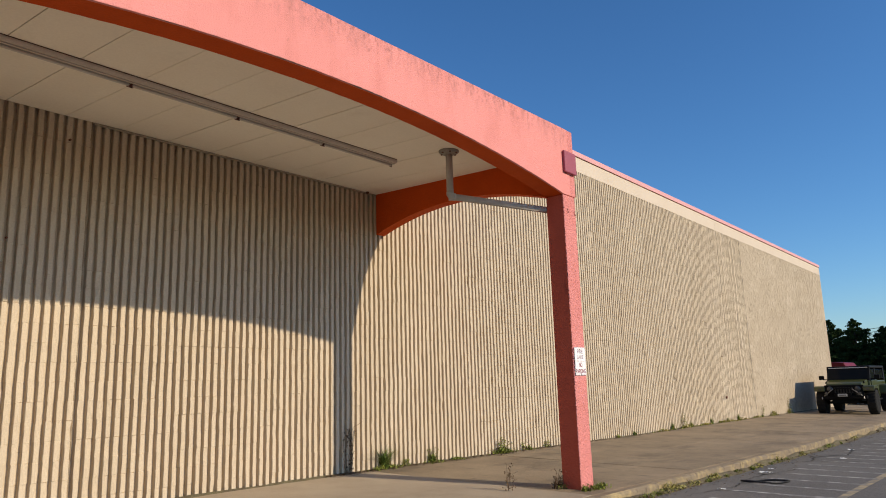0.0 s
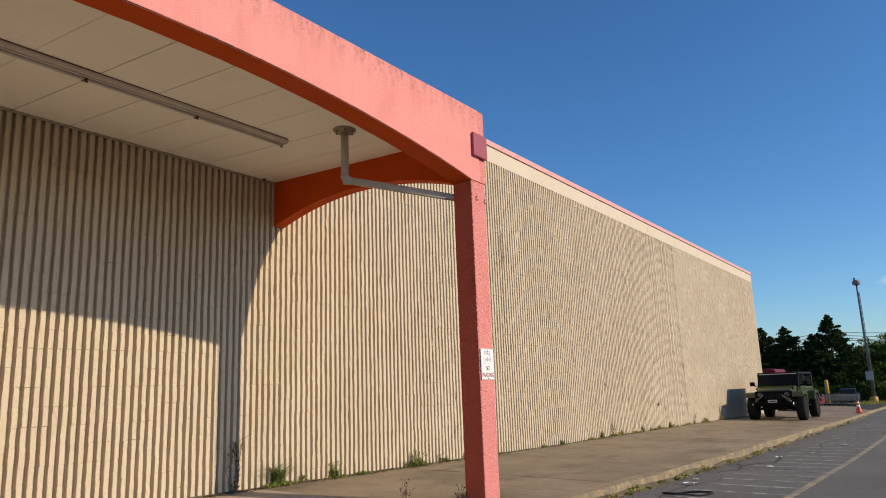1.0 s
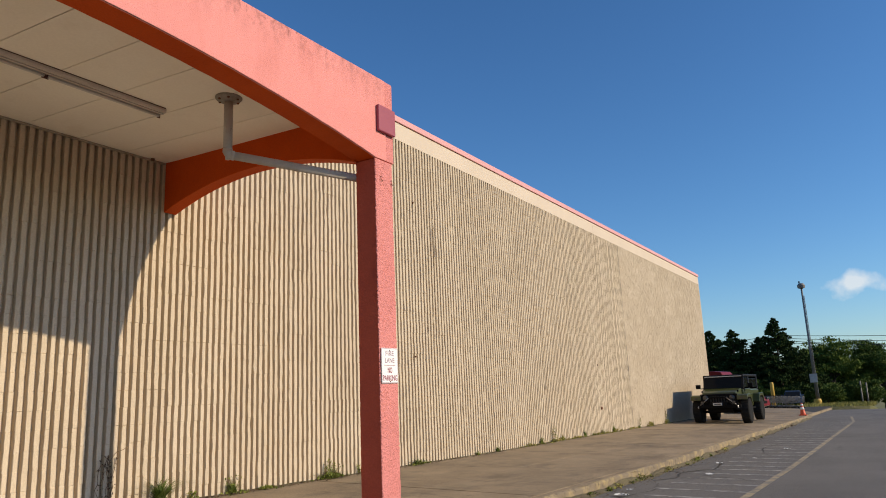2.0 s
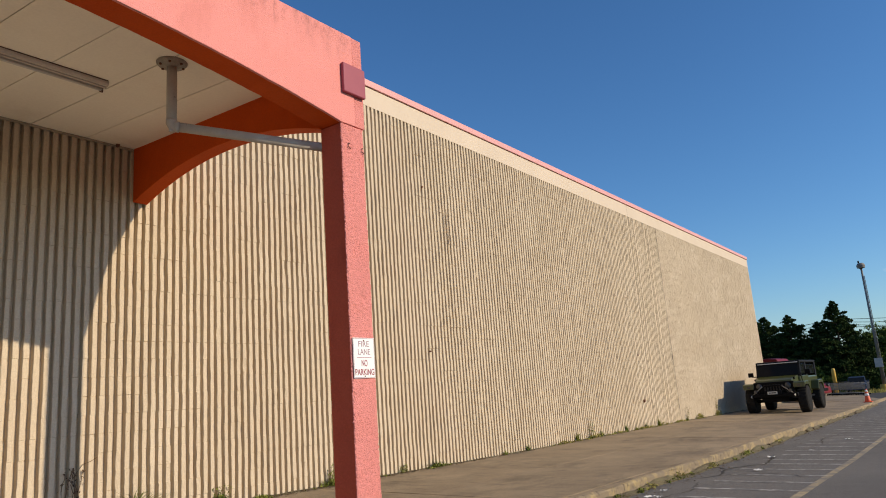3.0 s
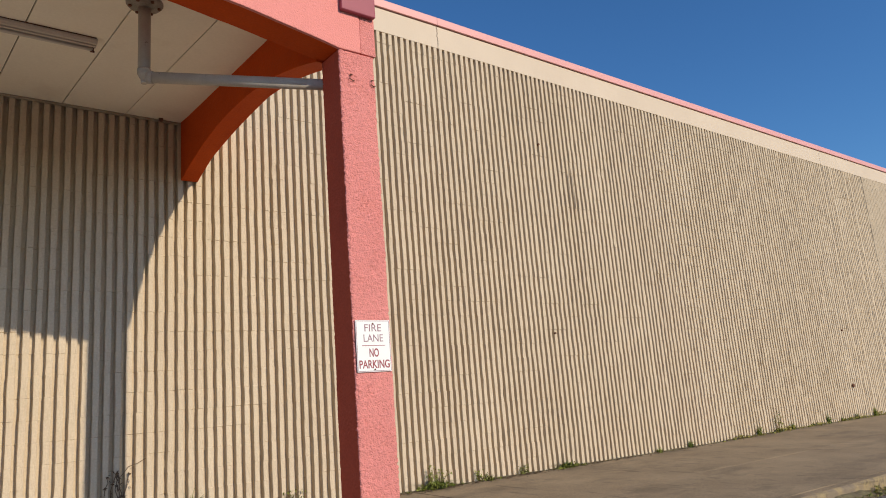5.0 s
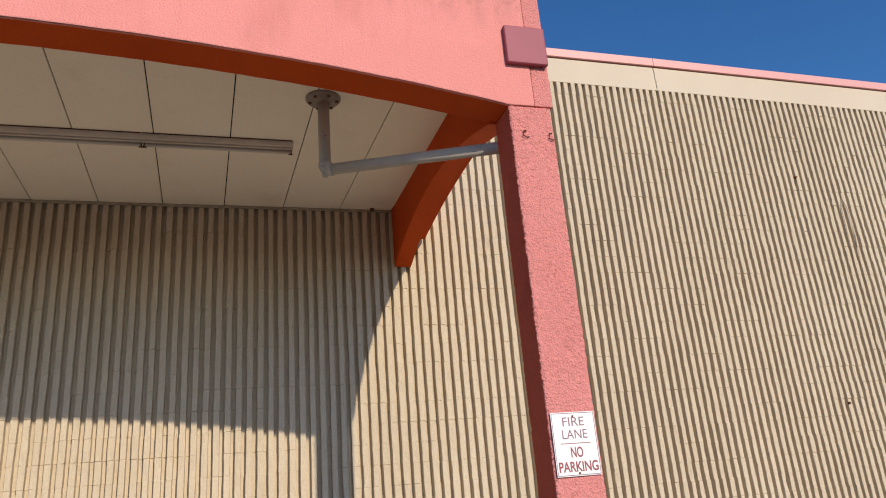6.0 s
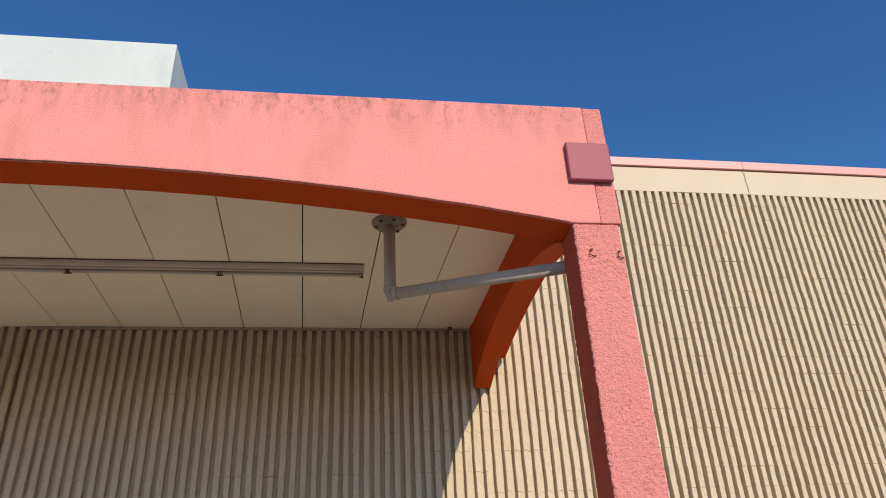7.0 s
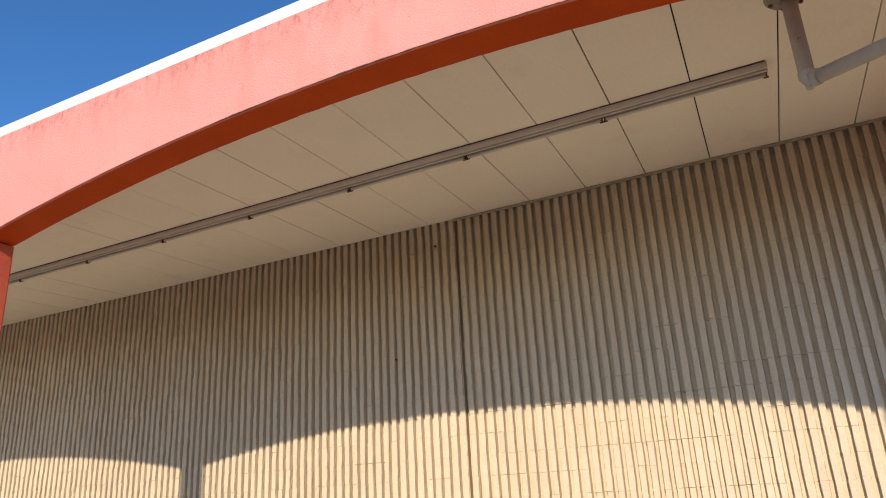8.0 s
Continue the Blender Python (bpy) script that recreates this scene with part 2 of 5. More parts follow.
M["grass_ground"] = material("dry_grass_ground", (0.13, 0.135, 0.04), 0.95, second=(0.22, 0.175, 0.075), scale=0.25, amount=0.9, grain=0.3,
                             grain_scale=14, bump=0.05, bump_scale=9)
M["pipe"] = material("grey_painted_pipe", (0.50, 0.47, 0.435), 0.75, spec=0.2, second=(0.36, 0.33, 0.30), scale=7, amount=0.7, grain=0.05, bump=0.001)
over(M["pipe"], (0.10, 0.07, 0.05), 16.0, 0.66, 0.72, (1, 1, 1), 0.8, 2.0)
M["flange"] = material("grimy_flange", (0.30, 0.27, 0.235), 0.6, second=(0.16, 0.13, 0.10), scale=14, amount=0.9, grain=0.1, bump=0.002)
M["seal"] = material("brown_sealant", (0.36, 0.27, 0.175), 0.9, second=(0.22, 0.15, 0.09), scale=5, stretch=(1, 1, 0.3), amount=0.9)
M["dry_grass"] = material("yellowed_grass", (0.36, 0.31, 0.10), 0.8, spec=0.1, second=(0.20, 0.21, 0.055), scale=0.8, amount=0.9, grain=0.2)
M["rust"] = material("rusty_iron", (0.16, 0.06, 0.03), 0.85, second=(0.07, 0.03, 0.02), scale=20, amount=0.9, grain=0.2)
M["fixture"] = material("dusty_white_enamel", (0.62, 0.565, 0.50), 0.6, second=(0.47, 0.41, 0.355), scale=5, amount=0.8, grain=0.05)
M["tube"] = material("unlit_lamp_tube", (0.62, 0.59, 0.54), 0.3, amount=0.2)
M["sign"] = material("white_sign_enamel", (0.80, 0.80, 0.80), 0.35, second=(0.74, 0.74, 0.74), scale=6, amount=0.5, grain=0.01)
M["letter"] = material("faded_maroon_print", (0.27, 0.05, 0.07), 0.5, second=(0.33, 0.085, 0.10), scale=30, amount=0.8)
M["letter_pale"] = material("faded_violet_print", (0.24, 0.11, 0.15), 0.5, second=(0.32, 0.18, 0.22), scale=30, amount=0.8)
M["olive"] = material("olive_car_paint", (0.050, 0.058, 0.011), 0.36, second=(0.042, 0.050, 0.010), scale=2, amount=0.6, coat=0.25, grain=0.03)
M["red_paint"] = material("red_car_paint", (0.16, 0.008, 0.012), 0.45, amount=0.3, coat=0.1, spec=0.2)
M["blue_paint"] = material("blue_car_paint", (0.035, 0.055, 0.10), 0.3, amount=0.3, coat=0.6)
M["black"] = material("black_plastic", (0.007, 0.007, 0.007), 0.65, spec=0.08, amount=0.5, grain=0.1)
M["hardtop"] = material("dark_hardtop", (0.012, 0.012, 0.013), 0.6, spec=0.12, amount=0.5)
M["rubber"] = material("tyre_rubber", (0.012, 0.012, 0.012), 0.9, spec=0.15, second=(0.03, 0.028, 0.025), scale=8, amount=0.7, bump=0.003)
M["rim"] = material("dark_alloy", (0.07, 0.07, 0.075), 0.35, 0.8, amount=0.3)
M["glass"] = glass("dark_car_glass", (0.012, 0.014, 0.016))
M["lamp_glass"] = material("clear_lamp_glass", (0.06, 0.06, 0.06), 0.12, amount=0.3)
M["amber"] = material("amber_lens", (0.55, 0.24, 0.02), 0.2, amount=0.2)
M["plate"] = material("pale_plate", (0.55, 0.55, 0.53), 0.5, amount=0.3)
M["silver"] = material("pale_bar", (0.62, 0.62, 0.62), 0.35, 0.2, amount=0.3)
M["wire"] = material("zinc_wire", (0.24, 0.225, 0.20), 0.5, 0.35, amount=0.4)
M["cone"] = material("orange_cone_plastic", (0.72, 0.10, 0.03), 0.5, second=(0.6, 0.085, 0.03), scale=12, amount=0.7)
M["bollard"] = material("yellow_bollard_paint", (0.58, 0.36, 0.05), 0.6, second=(0.45, 0.28, 0.06), scale=6, amount=0.8)
M["pole"] = material("grey_steel_pole", (0.20, 0.19, 0.18), 0.55, 0.3, second=(0.13, 0.12, 0.11), scale=3, amount=0.8)
M["wood_pole"] = material("weathered_wood", (0.17, 0.14, 0.11), 0.9, second=(0.10, 0.08, 0.065), scale=6, stretch=(1, 1, 0.1), amount=0.9)
M["cable"] = material("black_cable", (0.012, 0.012, 0.013), 0.6)
M["bark"] = material("bark", (0.075, 0.055, 0.04), 0.95, second=(0.04, 0.03, 0.022), scale=9, stretch=(1, 1, 0.2), amount=0.9, bump=0.02, bump_scale=20)
M["needle"] = material("conifer_needles", (0.020, 0.037, 0.012), 0.9, spec=0.08, second=(0.046, 0.072, 0.018), scale=0.9, amount=0.8, grain=0.3, grain_scale=5)
M["leaf"] = material("broad_leaves", (0.085, 0.128, 0.024), 0.8, spec=0.1, second=(0.155, 0.20, 0.04), scale=0.7, amount=0.8, grain=0.3, grain_scale=4)
M["leaf_dark"] = material("dark_leaves", (0.062, 0.10, 0.022), 0.8, spec=0.1, second=(0.125, 0.165, 0.035), scale=0.7, amount=0.8, grain=0.3, grain_scale=4)
M["blade"] = material("grass_blades", (0.075, 0.125, 0.022), 0.6, spec=0.25, second=(0.19, 0.22, 0.05), scale=8, amount=0.8, grain=0.15)
M["weed"] = material("weed_leaves", (0.13, 0.17, 0.03), 0.7, spec=0.15, second=(0.27, 0.27, 0.06), scale=12, amount=0.8, grain=0.2)
M["dry"] = material("dry_stems", (0.16, 0.10, 0.055), 0.85, second=(0.09, 0.06, 0.035), scale=20, amount=0.8)
M["litter"] = material("dead_leaves", (0.13, 0.08, 0.045), 0.9, second=(0.06, 0.04, 0.025), scale=30, amount=0.9)
M["paper"] = material("crumpled_paper", (0.70, 0.70, 0.68), 0.8, second=(0.55, 0.55, 0.53), scale=20, amount=0.6)


# ---- mesh helpers ----
def thing(name, at, label, category, group="", kind="", turn=0.0):
    ob = new(name)
    ob.empty_display_size = 0.2
    ob.matrix_world = pose(*at, 0, 0, turn)
    return tagged(ob, label, category, group, kind)


def part(name, bm, mat, parent=None, label="", smooth=False):
    """Links a bmesh as one mesh object under a thing or a part."""
    me = bpy.data.meshes.new(name)
    bmesh.ops.recalc_face_normals(bm, faces=bm.faces)
    bm.to_mesh(me)
    bm.free()
    return place(name, me, mat, parent, label, smooth)


def place(name, me, mat, parent=None, label="", smooth=False):
    if mat and not me.materials:
        me.materials.append(mat)
    if smooth:
        for p in me.polygons:
            p.use_smooth = True
    ob = new(name, me)
    ob.parent = parent
    if label:
        ob["label"] = label
    return ob


def raw(name, verts, faces, mat, parent=None, label=""):
    me = bpy.data.meshes.new(name)
    me.from_pydata(verts, [], faces)
    me.update()
    return place(name, me, mat, parent, label)


def box(lo, hi, bevel=0.0, bm=None, segments=2):
    mine = bmesh.new()
    bmesh.ops.create_cube(mine, size=1.0)
    for v in mine.verts:
        v.co = [lo[i] + (v.co[i] + 0.5) * (hi[i] - lo[i]) for i in range(3)]
    if bevel:
        bmesh.ops.bevel(mine, geom=mine.edges[:], offset=bevel, segments=segments, affect="EDGES", profile=0.6)
    return join(bm, mine)


def join(bm, mine):
    if bm is None:
        return mine
    me = bpy.data.meshes.new("scratch")
    mine.to_mesh(me)
    mine.free()
    bm.from_mesh(me)
    bpy.data.meshes.remove(me)
    return bm


def rod(a, b, r0, r1=None, seg=12, bm=None, caps=True):
    mine = bmesh.new()
    a, b = Vector(a), Vector(b)
    bmesh.ops.create_cone(mine, cap_ends=caps, segments=seg, radius1=r0, radius2=r0 if r1 is None else r1, depth=(b - a).length)
    m = Matrix.Translation((a + b) / 2) @ (b - a).to_track_quat("Z", "Y").to_matrix().to_4x4()
    bmesh.ops.transform(mine, matrix=m, verts=mine.verts)
    return join(bm, mine)


def sweep(points, radius, seg=8, bm=None):
    """A round bar along a line of points."""
    mine = bmesh.new()
    pts = [Vector(p) for p in points]
    rings = []
    for i, p in enumerate(pts):
        way = (pts[min(i + 1, len(pts) - 1)] - pts[max(i - 1, 0)]).normalized()
        q = way.to_track_quat("Z", "Y")
        r = radius[i] if isinstance(radius, (list, tuple)) else radius
        rings.append([mine.verts.new(p + q @ Vector((math.cos(k * 2 * math.pi / seg) * r, math.sin(k * 2 * math.pi / seg) * r, 0))) for k in range(seg)])
    for a, b in zip(rings, rings[1:]):
        for k in range(seg):
            mine.faces.new((a[k], a[(k + 1) % seg], b[(k + 1) % seg], b[k]))
    mine.faces.new(rings[0][::-1])
    mine.faces.new(rings[-1])
    return join(bm, mine)


def prism(outline, axis, lo, hi, bevel=0.0, bm=None):
    """An outline in the two other axes, drawn out along one axis."""
    mine = bmesh.new()
    ring = []
    for d in (lo, hi):
        row = []
        for u, v in outline:
            co = [u, v]
            co.insert("xyz".index(axis), d)
            row.append(mine.verts.new(co))
        ring.append(row)
    k = len(outline)
    mine.faces.new(ring[0])
    mine.faces.new(ring[1][::-1])
    for i in range(k):
        mine.faces.new((ring[0][i], ring[1][i], ring[1][(i + 1) % k], ring[0][(i + 1) % k]))
    bmesh.ops.recalc_face_normals(mine, faces=mine.faces)
    if bevel:
        edges = [e for e in mine.edges if len(e.link_faces) == 2 and e.calc_face_angle(0) > 0.35]
        bmesh.ops.bevel(mine, geom=edges, offset=bevel, segments=2, affect="EDGES", profile=0.6)
    return join(bm, mine)


def lathe(profile, seg=24, bm=None):
    """Turns a profile of (radius, z) about the z axis."""
    mine = bmesh.new()
    rings = [[mine.verts.new((r * math.cos(2 * math.pi * k / seg), r * math.sin(2 * math.pi * k / seg), z)) for k in range(seg)] for r, z in profile]
    for a, b in zip(rings, rings[1:]):
        for k in range(seg):
            mine.faces.new((a[k], a[(k + 1) % seg], b[(k + 1) % seg], b[k]))
    mine.faces.new(rings[0][::-1])
    mine.faces.new(rings[-1])
    return join(bm, mine)


def moved(bm, m):
    bmesh.ops.transform(bm, matrix=m, verts=bm.verts)
    return bm


# ---- the building ----
WALL_X, PITCH, GROOVE, DEPTH, COURSE = -7.585, 0.1016, 0.047, 0.063, 0.2032
END_Y, START_Y = 38.5, -30.0
rng = np.random.default_rng(7)


def coping_drop(y):
    """The wall's head falls gently along its length."""
    return -0.0075 * max(0.0, y - 10)


FASCIA_LOW, FASCIA_TOP, COPING_TOP = 6.285, 6.64, 6.775


def fluted_panel(y0, y1, z0, z1, deep=DEPTH, nicked=1.0):
    """Vertical flutes in courses of block: every rib wanders a little, its arrises are nicked, some bed joints show."""
    ribs = int(round((y1 - y0) / PITCH))
    rows = int(math.ceil((z1 - z0) / COURSE))
    cols = []
    for i in range(ribs):
        a = y0 + i * (y1 - y0) / ribs
        cols += [(a - 0.003, 0.0), (a + 0.001, -0.005), (a + 0.003, -deep), (a + GROOVE - 0.003, -deep), (a + GROOVE - 0.001, -0.005), (a + GROOVE + 0.003, 0.0)]
    cols.append((y1, 0.0))
    ys, xs = np.array([c[0] for c in cols]), np.array([c[1] for c in cols])
    count = len(cols)

    def each(values, k):
        return np.repeat(values, k)[:count]

    rise = np.array([coping_drop(y) for y in ys]) / 6.3
    # each edge of a rib has slow and quick wander of its own up the wall
    slow, quick, wave = (each(rng.uniform(0, 6.28, 2 * ribs + 1), 3) for _ in range(3))
    pace = each(rng.uniform(2.2, 5.5, 2 * ribs + 1), 3)
    # towards the far end coats of paint have clogged the flutes, unevenly
    clog = np.clip((ys - 15.0) / 10.0, 0.0, 1.0)
    xs = xs * np.where(xs < -0.01, 1 - 0.74 * clog, 1.0)
    set_off = each(rng.normal(0, 1, ribs + 1), 6) * (0.0018 + 0.0045 * clog)
    verts = []
    for r in range(rows):
        b, t = z0 + r * COURSE, min(z0 + (r + 1) * COURSE, z1)
        push = each(rng.normal(0, 0.0018, ribs // 4 + 2), 24)
        slip = each(rng.normal(0, 0.0009, ribs + 1), 6)
        seam = each(np.where(rng.random(ribs // 2 + 2) < 0.16, -0.006, 0.0), 12)
        for _ in range(rng.integers(0, 3) * ribs // 120):
            at, long = 6 * rng.integers(0, ribs), 6 * rng.integers(5, 18)
            seam = seam.copy()
            seam[at:at + long] = -0.005
        nick = each(np.where(rng.random(2 * ribs + 1) < 0.05, rng.uniform(-0.012, -0.004, 2 * ribs + 1), 0.0), 3) * (xs > -0.01)
        for z in (b + 0.004, (b + t) / 2, t - 0.004, t):
            drift = set_off + slip + 0.0014 * np.sin(pace * z + slow) + 0.0007 * np.sin(13 * z + quick) + 0.001 * np.sin(ys * 3.1 + z * 1.7)
            rough = rng.normal(0, 0.0016, count) + 0.0015 * np.sin(9 * z + wave) + nicked * ((seam if z == t else 0.0) + (nick if z == (b + t) / 2 else 0.0))
            verts.append(np.stack([WALL_X + xs + push * nicked + rough, ys + drift + rng.normal(0, 0.0008, count), z + rise * z], 1))
    v = np.concatenate(verts)
    faces = []
    for r in range(len(verts) - 1):
        o = r * count
        faces += [(o + i, o + i + 1, o + count + i + 1, o + count + i) for i in range(count - 1)]
    return v.tolist(), faces


wall = thing("wall_east", (0, 0, 0), "long cream-painted fluted block wall in low sun", "wall", kind="structure")
part("core", box((WALL_X - 0.34, START_Y, -0.4), (WALL_X - DEPTH - 0.006, END_Y, 6.45)), M["cream"], wall)
joints = (-19.13, 3.735, 26.61)
edges = [START_Y, *joints, END_Y - 0.12]
for a, b in zip(edges, edges[1:]):
    # past the last joint the flutes are all but filled with plaster
    v, f = fluted_panel(a + 0.005, b - 0.005, -0.2, FASCIA_LOW, *((DEPTH, 1.0) if b < 30 else (0.019, 0.0)))
    raw("fluted_panel", v, f, M["cream"] if b < 30 else M["plaster"], wall)
for y in joints:
    part("joint_seal", box((WALL_X - 0.09, y - 0.009, -0.1), (WALL_X - (0.006 if y < 20 else -0.002), y + (0.009 if y < 20 else 0.014), FASCIA_LOW)), M["seal"] if y < 20 else M["dark_gap"], wall, "sealant in a vertical joint")
part("corner_block", box((WALL_X - 0.30, END_Y - 0.125, -0.3), (WALL_X + 0.001, END_Y, 6.07), 0.008), M["plaster"], wall)


def drooped(bm):
    for v in bm.verts:
        v.co.z += coping_drop(v.co.y)
    return bm


cuts = [START_Y, -12.3, -0.1, 12.1, 24.3, END_Y]
for a, b in zip(cuts, cuts[1:]):
    part("fascia_board", drooped(box((WALL_X - 0.20, a + 0.003, FASCIA_LOW - 0.004), (WALL_X + 0.003, b - 0.003, FASCIA_TOP), 0.003)), M["fascia"], wall, "smooth cream band")
    part("coping", drooped(box((WALL_X - 0.36, a + 0.002, FASCIA_TOP + 0.014), (WALL_X + 0.035, b - 0.002, COPING_TOP), 0.006)), M["coping"], wall, "pink metal coping")
part("drip_line", drooped(box((WALL_X - 0.19, START_Y, FASCIA_TOP - 0.004), (WALL_X - 0.012, END_Y, FASCIA_TOP + 0.018))), M["dark_gap"], wall)
north = thing("wall_north", (0, 0, 0), "cream-painted end wall of the store", "wall", kind="structure")
part("end_face", box((-40, END_Y - 0.34, -0.4), (WALL_X - 0.35, END_Y - 0.004, 6.4)), M["cream"], north)
roof = part("roof", box((-40, START_Y, 6.05), (WALL_X - 0.37, END_Y - 0.36, 6.25)), M["concrete"])
tagged(roof, "flat store roof behind the parapet", "roof", kind="structure")
tower = thing("roof_tower", (-8.67, 4.38, 6.25), "white-painted block raised above the store roof", "parapet", kind="structure")
part("front", box((-0.3, -26, 0.0), (0, 0, 3.06), 0.012), M["white_wall"], tower)
part("flank", box((-7.0, -0.3, 0.0), (-0.304, -0.004, 3.05), 0.012), M["white_wall"], tower)

# small marks on the wall: iron stubs, a hole, hairline cracks
for y, z, r in ((14.03, 5.05, 0.022), (13.95, 1.97, 0.016), (23.75, 0.667, 0.05), (23.7, 1.96, 0.022), (2.95, 2.9, 0.012), (3.5, 4.1, 0.014)):
    ob = part("iron_stub", rod((0, 0, 0), (0.03, 0, 0), r, r * 0.8, 9), M["rust"])
    ob.location = (WALL_X - 0.003, y, z)
    tagged(ob, "small rusty iron stub set into the fluted wall", "metal stub", "stubs in the wall")
for y, z0, z1, seed in ((12.1, 6.30, 6.63, 5), (26.6, 4.2, 6.0, 9)):
    rnd = random.Random(seed)
    pts = [(WALL_X + 0.003, y + rnd.uniform(-0.016, 0.016), z0 + (z1 - z0) * k / 12) for k in range(13)]
    part("crack", sweep(pts, 0.0028, 4), M["dark_gap"], wall, "hairline crack")

wire = [(0.006, -0.075, -0.50), (0.010, -0.06, -0.1), (0.012, -0.045, 0.35), (0.016, 0.0, 0.50), (0.012, 0.05, 0.36), (0.010, 0.06, -0.05), (0.006, 0.03, -0.42)]
loop = part("wire_loop", sweep(wire, 0.006, 5), M["cream"])
loop.location = (WALL_X + 0.004, 14.72, 4.25)
tagged(loop, "bent painted wire loop fixed to the fluted wall", "wire")

# ---- the canopy ----
FRONT, BACK, BEAM_TOP, SPRING, APEX = -4.112, -4.395, 4.636, 3.703, 4.035
POSTS = (8.338, 0.752, -6.834, -14.42)
POST_W = 0.302


def ceiling_z(x):
    return 4.372 - 0.036 * (x + 7.6)


canopy = thing("canopy", (0, 0, 0), "long pink stucco canopy with arched beam along the store", "canopy", kind="structure")


def arch(a, b, low, high, steps=28):
    """Points of a shallow arch from a to b: springing at low, crown at high."""
    half, rise = (b - a) / 2, high - low
    r = (half * half + rise * rise) / (2 * rise)
    return [(a + (b - a) * k / steps, high - r + math.sqrt(r * r - (a + (b - a) * k / steps - (a + b) / 2) ** 2)) for k in range(steps + 1)]


def stucco_post(x0, x1, y0, y1, z0, z1, step=0.0080, corner=0.012):
    """A square post whose coat of knocked-down stucco is real relief, lumpy along its corners."""
    half = ((x1 - x0) / 2, (y1 - y0) / 2)
    mid = Vector(((x0 + x1) / 2, (y0 + y1) / 2, 0))
    ring = []
    for (ux, uy), (vx, vy) in (((1, -1), (1, 1)), ((1, 1), (-1, 1)), ((-1, 1), (-1, -1)), ((-1, -1), (1, -1))):
        n = int(2 * half[1] / step)
        for k in range(n):
            s = k / n
            p = Vector(((ux + (vx - ux) * s) * half[0], (uy + (vy - uy) * s) * half[1], 0))
            out = Vector(((ux + vx) / 2, (uy + vy) / 2, 0))
            near = min(s, 1 - s) * 2 * half[1]
            if near < corner:
                p -= Vector((math.copysign(1, p.x), math.copysign(1, p.y), 0)) * (corner - near) * 0.30
                out = (out + Vector((math.copysign(1, p.x), math.copysign(1, p.y), 0)) * 0.6).normalized()
            ring.append((p, out))
    bm, rows = bmesh.new(), []
    count = int((z1 - z0) / step)
    for r in range(count + 1):
        z = z0 + (z1 - z0) * r / count
        row = []
        for p, out in ring:
            at = Vector((p.x, p.y, z))
            ridge = 1 - abs(noise.noise(at * 46)) * 3.2
            lump = 0.0062 * max(-0.6, ridge) * (0.7 + noise.noise(at * 5.0)) + 0.0042 * noise.noise(at * 52) + 0.004 * noise.noise(at * 2.1)
            row.append(bm.verts.new(mid + at + out * lump * (1.0 if p.x > half[0] - 0.02 else 0.35)))
        rows.append(row)
    n = len(ring)
    for a, b in zip(rows, rows[1:]):
        for k in range(n):
            bm.faces.new((a[k], a[(k + 1) % n], b[(k + 1) % n], b[k]))
    bm.faces.new(rows[0][::-1])
    bm.faces.new(rows[-1])
    return bm


for i, y in enumerate(POSTS):
    last = i == 0
    top = BEAM_TOP
    bm = box((BACK + 0.004, y, -0.05), (FRONT - 0.014, y + POST_W, SPRING), 0.012)
    if True:
        bmesh.ops.subdivide_edges(bm, edges=[e for e in bm.edges if e.calc_length() > 2], cuts=24, use_grid_fill=True)
        for v in bm.verts:
            v.co += Vector((noise.noise(v.co * 2.1), noise.noise(v.co * 2.1 + Vector((7, 0, 0))), 0)) * 0.004
    if last:
        bm.free()
        bm = stucco_post(BACK + 0.004, FRONT - 0.014, y, y + POST_W, -0.05, SPRING)
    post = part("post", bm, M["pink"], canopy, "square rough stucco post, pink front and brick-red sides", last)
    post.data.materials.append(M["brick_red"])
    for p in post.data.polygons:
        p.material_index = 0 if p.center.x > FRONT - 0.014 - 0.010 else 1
    if last:
        part("beam_end", box((BACK, y + 0.187, SPRING + 0.006), (FRONT - 0.006, y + POST_W + 0.018, top), 0.01), M["pink"], canopy)
spans = [(POSTS[1] + POST_W, POSTS[0])] + [(POSTS[i + 1] + POST_W, POSTS[i]) for i in (1, 2)] + [(START_Y, POSTS[3])]
for i, (a, b) in enumerate(spans):
    lower = [(u, w + 0.0035 * noise.noise(Vector((u * 9.0, 3.3, 0)))) for u, w in arch(a, b, SPRING, APEX, 120)]
    left, right = (a - POST_W if i < 3 else a), (b + 0.184 if i == 0 else b)
    outline = [(left, SPRING), *lower, (right, SPRING), (right, BEAM_TOP), (left, BEAM_TOP)]
    if i < 3:
        outline = [(left + 0.002, SPRING + 0.004), *[(u, w + 0.004) for u, w in lower], (right, SPRING + 0.004), (right, BEAM_TOP), (left + 0.002, BEAM_TOP)]
    # the pink face, and behind it the orange soffit of the beam
    part("beam", prism(outline, "x", FRONT - 0.03, FRONT, 0.008), M["pink_beam"], canopy, "pink stucco beam with an arched lower edge")
    inner = [(u, w + (0.006 if 0 < k < len(outline) - 2 else 0)) for k, (u, w) in enumerate(outline)]
    inner[-2], inner[-1] = (right, BEAM_TOP - 0.004), (left + 0.002, BEAM_TOP - 0.004)
    part("beam_soffit", prism(inner, "x", BACK, FRONT - 0.0302), M["orange"], canopy, "orange-painted underside of the beam")
